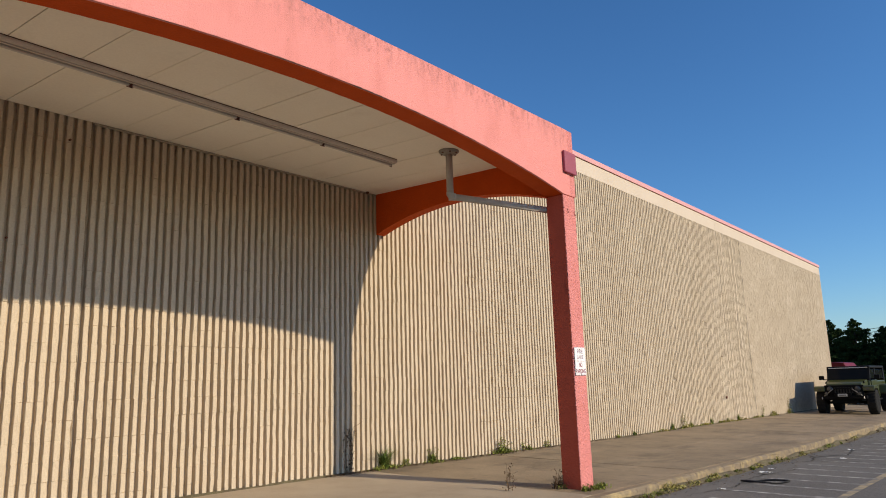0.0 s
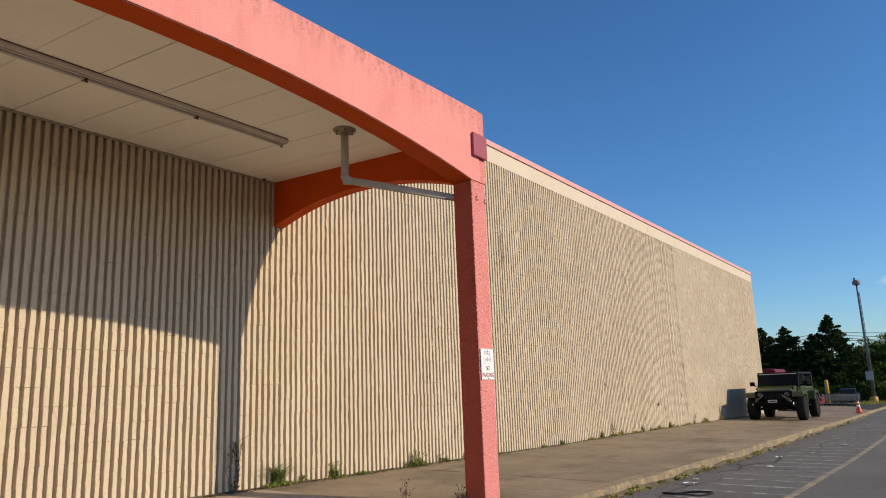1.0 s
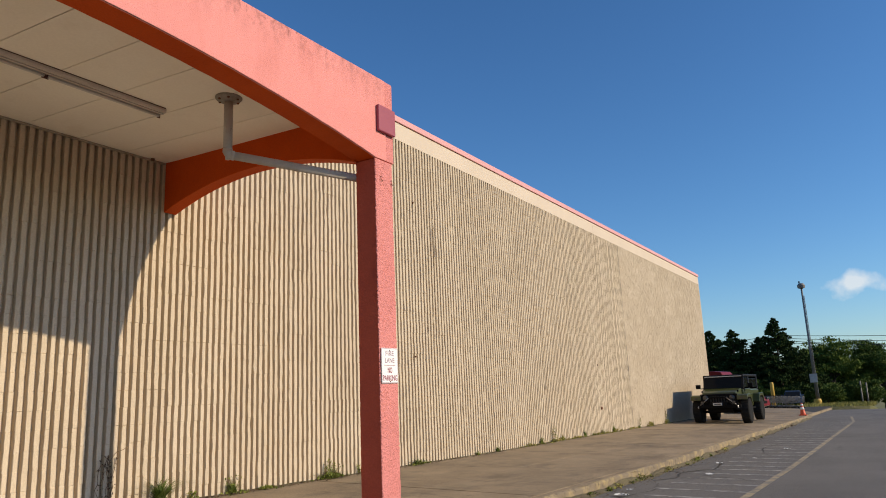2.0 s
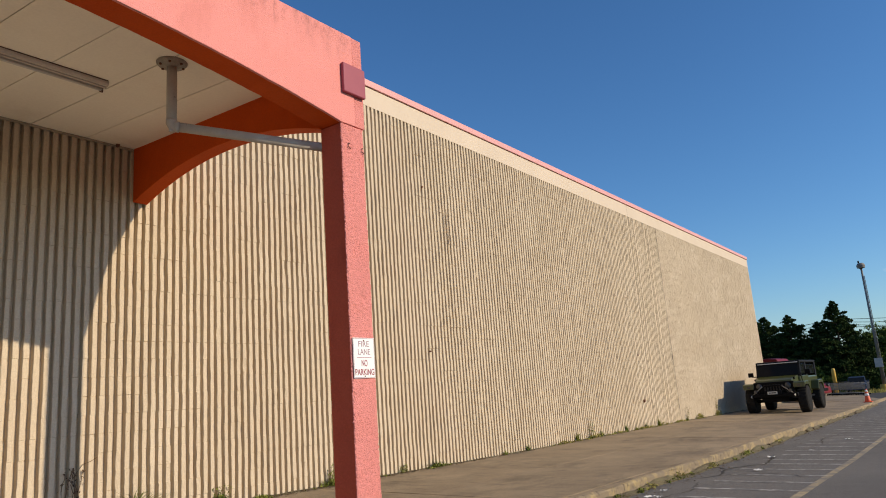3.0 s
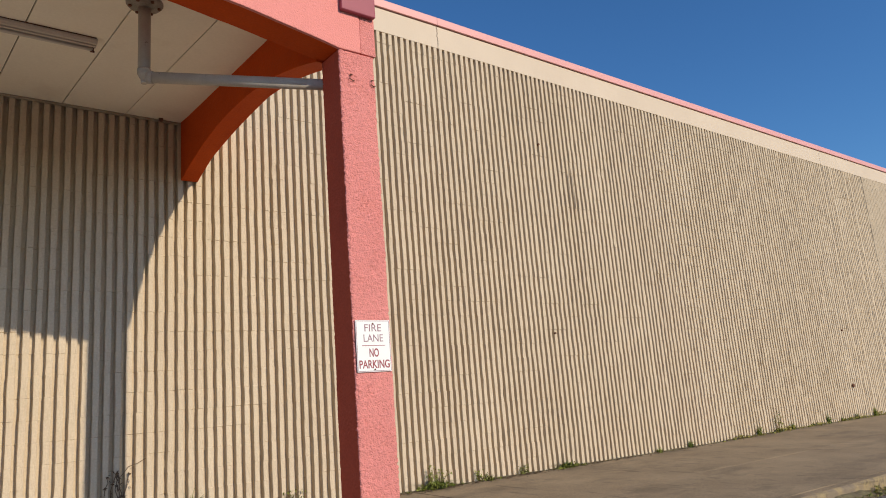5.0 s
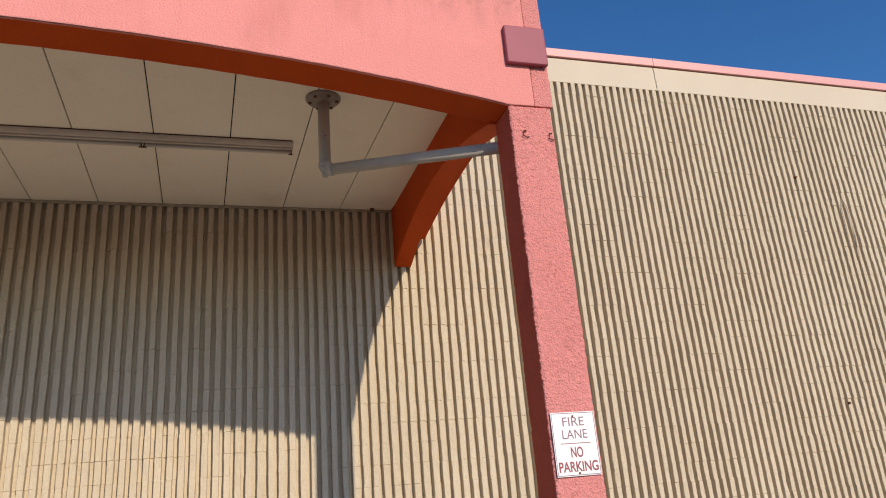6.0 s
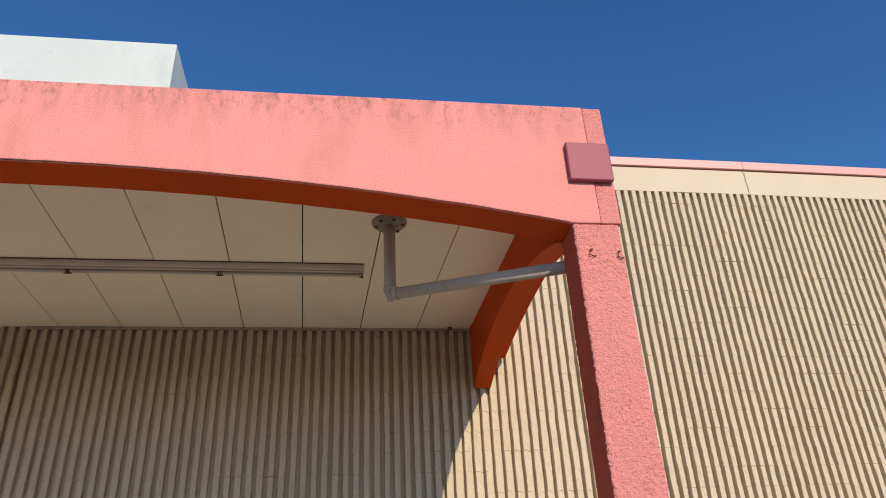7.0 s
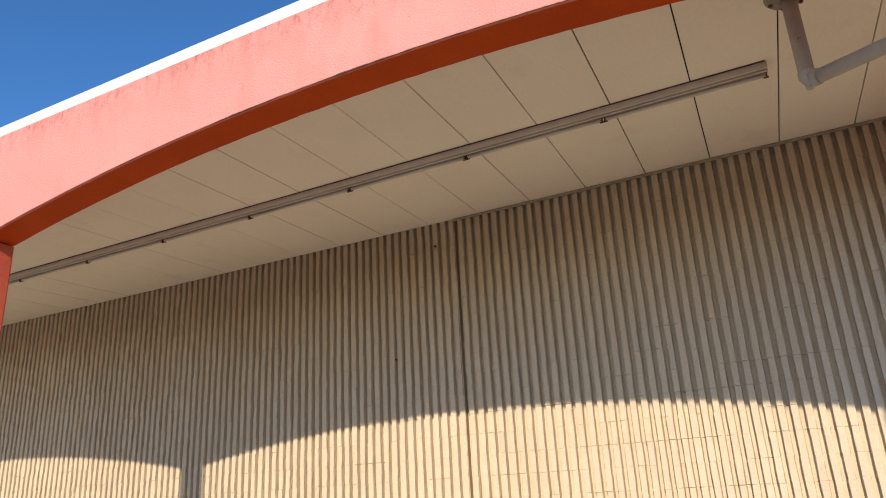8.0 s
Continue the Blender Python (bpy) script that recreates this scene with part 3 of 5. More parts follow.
# the lower edge of the beam's face is worn and blackened about its crown
crown = [(FRONT - 0.004, u, w + 0.003) for u, w in arch(POSTS[1] + POST_W, POSTS[0], SPRING, APEX, 240) if 2.6 < u < 6.6]
worn = [max(0.0003, 0.0075 * noise.noise(Vector((u * 3.1, 7.7, 0))) + 0.004 * noise.noise(Vector((u * 17, 1.2, 0))) + 0.003 * (1 - abs(u - 4.7) / 2)) for _, u, _ in crown]
part("worn_edge", sweep(crown, worn, 6), M["grime"], canopy, "blackened chipped edge of the beam")
# end rib from post to wall, with its own arch
rib_arch = arch(WALL_X + 0.01, BACK + 0.02, 3.70, 3.965, 24)
outline = [*rib_arch, (BACK + 0.02, 4.60), (WALL_X + 0.01, 4.60)]
part("end_rib", prism(outline, "y", 8.288, 8.472, 0.006), M["orange"], canopy, "orange-painted arched rib between post and wall")
lower = []
for k in range(25):
    d = (BACK - WALL_X - 0.02) * k / 24
    low = 0.485 * ((d - 1.7) / 1.53) ** 2.2 if d > 1.7 else 0.12 * ((1.7 - d) / 1.7) ** 2
    lower.append((WALL_X + 0.012 + d, 4.155 - low))
outline = [*lower, (lower[-1][0], BEAM_TOP - 0.01), (WALL_X + 0.012, BEAM_TOP - 0.01)]
part("end_panel", prism(outline, "y", 8.476, 8.655), M["orange"], canopy, "outer half of the end rib with a higher arch")
deck = bmesh.new()
box((WALL_X + 0.01, START_Y, 4.46), (BACK - 0.004, 8.284, 4.62), 0, deck)
part("deck", deck, M["concrete"], canopy, "flat canopy roof")

# ceiling boards with open joints, some of them filled
bm = bmesh.new()
step, first = 0.609, 7.702
ys = [8.284] + [first - step * k for k in range(61)]
rnd = random.Random(4)
for k, (b, a) in enumerate(zip(ys, ys[1:])):
    gap = 0.005 if k < 7 or rnd.random() < 0.4 else 0.0012
    x0, x1 = WALL_X + 0.004, BACK - 0.003
    outline = [(x0, ceiling_z(x0)), (x1, ceiling_z(x1)), (x1, ceiling_z(x1) + 0.02), (x0, ceiling_z(x0) + 0.02)]
    lift = rnd.uniform(0, 0.003)
    board = prism([(u, w + lift) for u, w in outline], "y", a + gap, b - gap)
    for v in board.verts:
        v.co.y += 0.043 * (v.co.x - WALL_X)
    join(bm, board)
ceiling = part("ceiling", bm, M["board"])
tagged(ceiling, "off-white boarded canopy ceiling with dark joints", "ceiling", kind="structure")
bm = prism([(WALL_X + 0.004, ceiling_z(WALL_X) + 0.03), (BACK - 0.003, ceiling_z(BACK) + 0.03), (BACK - 0.003, ceiling_z(BACK) + 0.05), (WALL_X + 0.004, ceiling_z(WALL_X) + 0.05)],
           "y", START_Y, 8.282)
part("void", bm, M["dark_gap"], canopy)
trim = part("trim", box((WALL_X + 0.001, 3.75, ceiling_z(WALL_X) - 0.026), (WALL_X + 0.026, 8.284, ceiling_z(WALL_X) - 0.002), 0.004), M["trim"])
tagged(trim, "dusty moulding where ceiling meets wall", "trim", kind="structure")
nub = part("rusty_plug", rod((0, 0, 0), (0, 0, 0.04), 0.02, 0.026, 10), M["rust"])
nub.location = (WALL_X + 0.055, 8.06, ceiling_z(WALL_X) - 0.032)
tagged(nub, "small rusty plug at the ceiling's edge", "plug")


# ---- things on the canopy ----
def strip_light(y):
    """A bare lamp strip, 1.22 m long: enamelled channel with a ridge, an unlit tube and its two holders."""
    t = thing("strip_light", (-5.985, y, ceiling_z(-5.985)), "dusty unlit strip light under the canopy ceiling", "light fixture", "row of strip lights")
    half = 0.055
    rail = [(half - 0.012, 0.0), (half - 0.012, -0.009), (half, -0.009), (half, -0.032), (0.042, -0.050), (0.024, -0.052), (0.021, -0.030), (0.013, -0.030), (0.010, -0.058)]
    profile = [(-u, w) for u, w in rail] + rail[::-1]
    part("channel", prism(profile, "y", -1.217, 0.0, 0.002), M["fixture"], t)
    part("end_cap", prism([(u * 1.04, w * 1.05) for u, w in profile], "y", -0.001, 0.006), M["fixture"], t)
    part("tube", rod((-0.046, -1.20, -0.064), (-0.046, -0.01, -0.064), 0.0165, None, 12), M["tube"], t, "grey unlit lamp tube", True)
    for at in (-0.012, -1.203):
        bm = box((-0.062, at - 0.010, -0.078), (-0.032, at + 0.010, -0.040), 0.005)
        part("lamp_holder", box((-0.060, at - 0.018, -0.086), (-0.044, at + 0.018, -0.074), 0.004, bm), M["grime"], t, "grimy lamp holder")
    # dark strip stands in for contact shadow and dirt between channel and ceiling
    part("dirt_seam", box((half - 0.013, -1.215, -0.008), (half + 0.005, -0.002, -0.001)), M["grime"], t, "dark strip drawn for contact shadow and dirt along the ceiling")
    return t


light = strip_light(7.075)
for k in range(1, 20):
    copy_thing(light, pose(-5.985, 7.075 - 1.2205 * k, ceiling_z(-5.985)))

drain = thing("drain_pipe", (-5.155, 7.25, ceiling_z(-5.155)), "grey painted drain pipe running from ceiling into the post", "pipe")
bm = lathe([(0.05, 0.0), (0.135, 0.0), (0.135, -0.012), (0.118, -0.030), (0.085, -0.034), (0.062, -0.050), (0.05, -0.050)], 28)
part("flange", bm, M["flange"], drain, "grimy bolted ring", True)
for k in range(6):
    a = math.pi / 3 * k + 0.3
    part("bolt", moved(rod((0, 0, -0.022), (0, 0, -0.042), 0.013, None, 6), Matrix.Translation((0.103 * math.cos(a), 0.103 * math.sin(a), 0))), M["rust"], drain)
part("downpipe", rod((0, 0, -0.04), (0, 0, -0.585), 0.045, None, 20), M["pipe"], drain, "", True)
bend = Vector((0.0, 0.0, -0.615))
goal = Vector((BACK + 0.012, 8.42, 3.54)) - Vector((-5.155, 7.25, ceiling_z(-5.155)))
way = (goal - bend).normalized()
pts = []
for k in range(9):
    s = k / 8
    p0, p2 = bend + Vector((0, 0, 0.040)), bend + way * 0.045
    pts.append((1 - s) ** 2 * p0 + 2 * s * (1 - s) * bend + s * s * p2)
part("elbow", sweep(pts, 0.046, 18), M["pipe"], drain, "", True)
for p, d in ((pts[0], Vector((0, 0, 1))), (pts[-1], way)):
    part("collar", rod(p - d * 0.02, p + d * 0.02, 0.049, None, 18), M["pipe"], drain, "", True)
part("drip_nub", rod(bend, bend + Vector((0.0, 0.0, -0.052)), 0.026, 0.022, 14), M["pipe"], drain)
part("cross_pipe", rod(bend + way * 0.03, goal, 0.043, None, 20), M["pipe"], drain, "", True)

plaque = part("plaque", box((0, -0.149, -0.149), (0.04, 0.149, 0.149), 0.014, None, 3), M["mauve"])
plaque.location = (FRONT + 0.001, 8.499, 4.158)
tagged(plaque, "mauve square plate with rounded edges on the beam", "plaque")


def letters(text, size, width, bold, mat, parent, y, z):
    """Words from the built-in font, as a thin mesh facing +x, squeezed to a width."""
    cu = bpy.data.curves.new("words", "FONT")
    cu.body, cu.size, cu.align_x, cu.extrude, cu.offset = text, size, "CENTER", 0.0005, bold
    ob = bpy.data.objects.new("words", cu)
    scene.collection.objects.link(ob)
    dg = bpy.context.evaluated_depsgraph_get()
    dg.update()
    me = bpy.data.meshes.new_from_object(ob.evaluated_get(dg))
    bpy.data.objects.remove(ob)
    xs = [v.co.x for v in me.vertices]
    k = width / (max(xs) - min(xs))
    mid = (max(xs) + min(xs)) / 2
    for v in me.vertices:
        v.co = (0.0034 + v.co.z, y + (v.co.x - mid) * k, z + v.co.y)
    me.materials.clear()
    return place("lettering", me, mat, parent)


sign = thing("fire_lane_sign", (FRONT - 0.003, 8.488, 1.525), "white metal fire lane sign with maroon print on a pink post", "sign")
part("panel", box((0.0, -0.137, -0.176), (0.003, 0.137, 0.176), 0.001), M["sign"], sign)
bm = bmesh.new()
for lo, hi in (((-0.133, 0.168), (0.133, 0.1715)), ((-0.133, -0.1715), (0.133, -0.168)), ((-0.133, -0.168), (-0.1297, 0.168)), ((0.1297, -0.168), (0.133, 0.168))):
    box((0.0031, lo[0], lo[1]), (0.0037, hi[0], hi[1]), 0, bm)
part("border", bm, M["letter_pale"], sign)
part("rule", box((0.0031, -0.092, 0.0), (0.0038, 0.092, 0.004)), M["letter"], sign)
letters("FIRE", 0.072, 0.135, 0.0, M["letter_pale"], sign, 0.0, 0.098)
letters("LANE", 0.072, 0.155, 0.0, M["letter_pale"], sign, 0.0, 0.028)
letters("NO", 0.078, 0.075, 0.0016, M["letter"], sign, 0.0, -0.073)
letters("PARKING", 0.076, 0.242, 0.0016, M["letter"], sign, 0.0, -0.150)
for z in (0.152, -0.160):
    part("screw", rod((0.003, 0.0, z), (0.007, 0.0, z), 0.006, None, 8), M["rust"], sign)
for y, z in ((8.42, 3.50), (8.60, 3.49)):
    bm = sweep([(0, 0.02, 0.02), (0.004, 0.0, 0.018), (0.004, -0.005, -0.018), (0.004, 0.02, -0.03), (0, 0.035, -0.022)], 0.0042, 5)
    hook = part("wire_hook", bm, M["rust"])
    hook.location = (FRONT - 0.006, y, z)
    tagged(hook, "bent rusty wire hook in the stucco post", "hook", "hooks on the post")


# ---- the ground ----
def kerb_x(y):
    """The kerb's outer top edge."""
    return -3.665


def fall(y):
    """Both walk and car park sink a little past the canopy."""
    return 0.11 * min(max(0.0, (y - 7.5) / 10.0), 1.0)


def lot_z(y):
    """The car park's height: level by the store, falling away past the end of it."""
    z = -0.165 - fall(y) - 0.0062 * min(max(0.0, y - 10), 43)
    if y > 53:
        z -= 0.075 * min(y - 53, 30)
    return z


def slab_z(x, y):
    return 0.062 - fall(y) - 0.0085 * max(0.0, y - 20) * 0.9 - (0.023 + 0.0003 * max(0.0, y - 10)) * (x - WALL_X)


ys = [-600, -200, -60, -30, 7.5, 10, 17.5, 26, 40, 53, 56, 60] + [64, 70, 76, 82, 120, 260, 900]
xs = [-600, -160, -60, -20, -7, -2, 3, 8, 14, 24, 60, 160, 600]
verts = [(x, y, lot_z(y)) for y in ys for x in xs]
faces = [(r * len(xs) + c, r * len(xs) + c + 1, (r + 1) * len(xs) + c + 1, (r + 1) * len(xs) + c) for r in range(len(ys) - 1) for c in range(len(xs) - 1)]
ground = raw("ground", verts, faces, M["asphalt"])
ground.data.materials.append(M["grass_ground"])
for p in ground.data.polygons:
    c = p.center
    p.material_index = 1 if c.y > 52 or abs(c.x) > 40 or c.y < -60 or c.x < -30 else 0
tagged(ground, "worn grey asphalt car park running out to rough grass", "ground", kind="structure")

bm = bmesh.new()
bmesh.ops.create_grid(bm, x_segments=22, y_segments=8, size=1.0)
for v in bm.verts:
    x, y = -4.7 + v.co.x * 3.5, 57.4 + v.co.y * 2.9
    edge = max(0.0, 1 - (v.co.x ** 4 + v.co.y ** 4))
    v.co = (x, y, lot_z(y) - 0.03 + min(1.0, edge * 1.6) * (-0.36 - lot_z(y) + 0.05 * noise.noise(Vector((x, y, 0)) * 1.3)))
verge = part("grass_verge", bm, M["grass_ground"])
tagged(verge, "strip of dry grass at the end of the car park", "grass", kind="structure")
gr = random.Random(61)
verts, faces = [], []
for k in range(2600):
    x, y = -3.9 + gr.uniform(-2.4, 2.4), 57.4 + gr.uniform(-2.7, 2.6)
    h, a, lean, i = gr.uniform(0.06, 0.26), gr.uniform(0, 6.3), gr.uniform(-0.1, 0.1), len(verts)
    u = Vector((math.cos(a), math.sin(a), 0)) * 0.02
    z = -0.42
    verts += [(x - u.x, y - u.y, z), (x + u.x, y + u.y, z), (x + lean, y + lean * 0.5, z + h)]
    faces.append((i, i + 1, i + 2))
tagged(raw("dry_grass", verts, faces, M["dry_grass"]), "yellowed long grass round the light pole", "grass", kind="stuff")


def ground_crack(points, wide):
    """A jagged open crack in the asphalt, a narrow dark strip that tapers to its ends."""
    r = random.Random(len(points) + int(wide * 1e4) + int(points[0][1] * 10))
    line = []
    for (ax, ay), (bx, by) in zip(points, points[1:]):
        n = max(2, int(math.hypot(bx - ax, by - ay) / 0.09))
        line += [(ax + (bx - ax) * k / n + r.gauss(0, 0.018), ay + (by - ay) * k / n + r.gauss(0, 0.018)) for k in range(n)]
    line.append(points[-1])
    bm, rows = bmesh.new(), []
    for k, (x, y) in enumerate(line):
        w = wide * r.uniform(0.4, 1.3) * min(1.0, 0.2 + 4 * k / len(line), 0.2 + 4 * (1 - k / len(line)))
        q = line[min(k + 1, len(line) - 1)]
        o = line[max(k - 1, 0)]
        d = Vector((q[0] - o[0], q[1] - o[1]))
        d = Vector((-d.y, d.x)).normalized() * w / 2
        rows.append((bm.verts.new((x + d.x, y + d.y, lot_z(y) + 0.0065)), bm.verts.new((x - d.x, y - d.y, lot_z(y) + 0.0065))))
    for a, b in zip(rows, rows[1:]):
        bm.faces.new((a[0], a[1], b[1], b[0]))
    part("crack", bm, M["dark_gap"], ground, "open crack in the asphalt")


for points, wide in ((((-3.5, 14.2), (-3.15, 15.0), (-3.3, 15.9), (-2.9, 16.8), (-3.1, 18.4)), 0.035), (((-3.15, 15.0), (-2.5, 15.3), (-1.9, 14.9)), 0.02),
                     (((-3.3, 15.9), (-3.6, 16.3)), 0.03), (((-2.9, 16.8), (-2.3, 17.2), (-1.2, 17.0), (0.6, 17.5)), 0.016), (((-3.3, 9.4), (-3.1, 10.6), (-3.25, 12.0), (-3.0, 13.3), (-3.2, 14.2)), 0.02),
                     (((-2.6, 20.2), (-2.9, 22.0), (-2.5, 24.5)), 0.02), (((-1.3, 12.2), (0.4, 13.0), (2.4, 12.7)), 0.018), (((0.2, 20), (0.5, 26), (0.1, 33), (0.6, 40)), 0.03), (((-3.2, 26), (-1.0, 26.3), (3.5, 26.1)), 0.03)):
    ground_crack(points, wide)


def stripe(name, corners, mat, label):
    bm = bmesh.new()
    (ax, ay), (bx, by), wide = corners
    d = Vector((bx - ax, by - ay)).normalized()
    s = Vector((-d.y, d.x)) * wide / 2
    steps = max(2, int(math.hypot(bx - ax, by - ay) / 1.0))
    rows = []
    for k in range(steps + 1):
        x, y = ax + (bx - ax) * k / steps, ay + (by - ay) * k / steps
        j = [noise.noise(Vector((x, y, q)) * 3) * 0.012 for q in (0, 9)]
        z = lot_z(y) + 0.004
        rows.append((bm.verts.new((x + s.x * (1 + j[0]), y + s.y + j[0], z)), bm.verts.new((x - s.x * (1 + j[1]), y - s.y + j[1], z))))
    for a, b in zip(rows, rows[1:]):
        bm.faces.new((a[0], a[1], b[1], b[0]))
    ob = part(name, bm, mat)
    return tagged(ob, label, "road marking", "painted lines", "structure")


for k in range(36):
    y = 8.62 + 0.803 * k
    x0 = kerb_x(y) + 0.62 + 0.08 * math.sin(k * 2.7)
    stripe("hatch_line", ((x0, y + 0.09), (-1.71, y - 0.06), 0.10), M["white_line"], "worn white hatching stripe on asphalt")
stripe("edge_line", ((-1.70, 2.0), (-1.70, 10.0), 0.105), M["yellow_line"], "worn yellow line along the fire lane")
stripe("edge_line", ((-1.70, 10.01), (-1.70, 36.0), 0.105), M["yellow_line"], "worn yellow line along the fire lane")
stripe("edge_line", ((-1.70, 36.01), (-2.1, 41.5), 0.105), M["yellow_line"], "worn yellow line along the fire lane")



# ---- vehicles ----
def wheel(parent, x, y, radius, wide, side):
    t = part("wheel", moved(lathe([(radius * 0.62, -wide / 2), (radius * 0.93, -wide / 2), (radius, -wide * 0.32), (radius, wide * 0.32), (radius * 0.93, wide / 2), (radius * 0.62, wide / 2)], 32),
                            Matrix.Translation((x, y, radius)) @ Matrix.Rotation(math.pi / 2, 4, "Y")), M["rubber"], parent, "black tyre", True)
    bm = moved(lathe([(0.05, -wide * 0.3), (radius * 0.60, -wide * 0.3), (radius * 0.62, wide * 0.42), (radius * 0.55, wide * 0.44), (radius * 0.5, wide * 0.20), (0.06, wide * 0.34)], 24),
               Matrix.Translation((x, y, radius)) @ Matrix.Rotation(math.pi / 2 * side, 4, "Y"))
    part("rim", bm, M["rim"], t)
    for k in range(22 if radius > 0.36 else 0):
        a = 2 * math.pi * k / 22
        bm = box((-wide * 0.46, -0.024, radius - 0.012), (wide * 0.46, 0.024, radius + 0.010))
        part("tread_block", moved(bm, Matrix.Translation((x, y, radius)) @ Matrix.Rotation(a, 4, "X")), M["rubber"], t)
    return t


def off_roader(at):
    """A boxy open-bodied four-wheel drive, nose towards -y."""
    t = thing("off_road_car", at, "olive green boxy off-road car with black bumper and big tyres", "car")
    w = 0.66
    # tub with rounded corners, raised hood, upright cabin
    part("body", box((-w - 0.04, -0.62, 0.52), (w + 0.04, 2.42, 1.14), 0.05), M["olive"], t)
    hood = prism([(-1.36, 0.72), (-1.40, 1.00), (-1.36, 1.06), (-1.18, 1.115), (-0.62, 1.19), (-0.62, 0.70)], "x", -0.56, 0.56, 0.03)
    for v in hood.verts:
        v.co.x *= 1.0 + 0.16 * (v.co.y + 1.42)
    part("hood", hood, M["olive"], t)
    for x in (-0.30, 0.30):
        part("hood_latch", box((x * 2.0 - 0.02, -1.20, 1.06), (x * 2.0 + 0.02, -1.10, 1.13), 0.006), M["black"], t)
    part("chassis", box((-0.42, -1.45, 0.38), (0.42, 2.3, 0.56), 0.02), M["black"], t)
    grille = part("grille", box((-0.62, -1.475, 0.60), (0.62, -1.37, 1.015), 0.035), M["black"], t, "black grille")
    for k in range(7):
        part("slot", box((-0.27 + k * 0.09 - 0.024, -1.482, 0.72), (-0.27 + k * 0.09 + 0.024, -1.470, 0.93), 0.008), M["dark_gap"], grille)
    for s in (-1, 1):
        part("headlight", moved(lathe([(0.02, 0.0), (0.085, 0.005), (0.098, -0.02), (0.098, -0.06)], 20), Matrix.Translation((s * 0.44, -1.49, 0.88)) @ Matrix.Rotation(math.pi / 2, 4, "X")), M["lamp_glass"], t, "round headlight", True)
        fender = prism([(-1.50, 0.80), (-1.49, 0.95), (-1.40, 0.985), (-0.84, 0.985), (-0.70, 0.93), (-0.50, 0.68), (-0.60, 0.64), (-0.80, 0.87), (-1.40, 0.88)], "x", s * 0.60, s * 0.95, 0.02)
        f = part("front_fender", fender, M["olive"], t)
        part("indicator", box((s * 0.76 - 0.05, -1.535, 0.84), (s * 0.76 + 0.05, -1.515, 0.89), 0.006), M["lamp_glass"], f)
        fender = prism([(0.84, 0.68), (1.02, 0.95), (1.12, 0.985), (1.74, 0.985), (1.84, 0.95), (2.00, 0.68), (1.90, 0.64), (1.74, 0.88), (1.10, 0.88), (0.94, 0.64)], "x", s * 0.66, s * 0.95, 0.02)
        part("rear_fender", fender, M["olive"], t)
        door = part("door", box((s * 0.715 - 0.02, -0.52, 0.60), (s * 0.715 + 0.02, 0.52, 1.16), 0.015), M["olive"], t)
        part("handle", box((s * 0.745 - 0.012, 0.34, 0.92), (s * 0.745 + 0.012, 0.48, 0.95), 0.006), M["black"], door)
        part("hinge", box((s * 0.742 - 0.01, -0.55, 0.72), (s * 0.742 + 0.01, -0.47, 0.76), 0.004), M["olive"], door)
        part("side_window", box((s * 0.67 - 0.008, -0.34, 1.19), (s * 0.67 + 0.008, 0.46, 1.54), 0.004), M["glass"], t)
        part("rear_window", box((s * 0.67 - 0.008, 0.62, 1.20), (s * 0.67 + 0.008, 2.18, 1.52), 0.004), M["glass"], t)
        for y0, y1 in ((-0.42, -0.34), (0.46, 0.62), (2.18, 2.38)):
            part("pillar", box((s * 0.67 - 0.025, y0, 1.04), (s * 0.67 + 0.025, y1, 1.60), 0.008), M["hardtop"], t)
        mirror = part("mirror", box((s * 0.90 - 0.085, -0.44, 1.20), (s * 0.90 + 0.085, -0.36, 1.35), 0.02), M["black"], t, "black door mirror")
        part("mirror_arm", box((min(s * 0.70, s * 0.86), -0.41, 1.19), (max(s * 0.70, s * 0.86), -0.38, 1.22), 0.006), M["black"], mirror)
        part("step_bar", box((s * 0.74 - 0.05, -0.55, 0.44), (s * 0.74 + 0.05, 0.85, 0.50), 0.02), M["black"], t)
    shield = prism([(-0.57, 1.15), (-0.38, 1.60), (-0.33, 1.60), (-0.52, 1.15)], "x", -0.69, 0.69, 0.01)
    part("windscreen_frame", shield, M["hardtop"], t)
    screen = prism([(-0.560, 1.20), (-0.412, 1.55), (-0.402, 1.55), (-0.550, 1.20)], "x", -0.62, 0.62)
    part("windscreen", screen, M["glass"], t, "dark windscreen")
    part("light_bar", box((-0.64, -0.425, 1.598), (0.64, -0.385, 1.625), 0.010), M["silver"], t, "pale bar above the windscreen")
    part("hardtop", box((-0.70, -0.40, 1.585), (0.70, 2.40, 1.675), 0.035), M["hardtop"], t, "black hard top")
    part("tailgate", box((-0.66, 2.36, 1.05), (0.66, 2.41, 1.60), 0.01), M["hardtop"], t)
    bumper = part("bumper", box((-0.74, -1.68, 0.53), (0.74, -1.52, 0.65), 0.03), M["black"], t, "black steel bumper with winch and hoop")
    part("winch", box((-0.26, -1.74, 0.62), (0.26, -1.56, 0.75), 0.03), M["black"], bumper)
    part("hoop", sweep([(-0.44, -1.64, 0.64), (-0.34, -1.66, 0.80), (-0.22, -1.66, 0.90), (0.22, -1.66, 0.90), (0.34, -1.66, 0.80), (0.44, -1.64, 0.64)], 0.028, 8), M["black"], bumper, "", True)
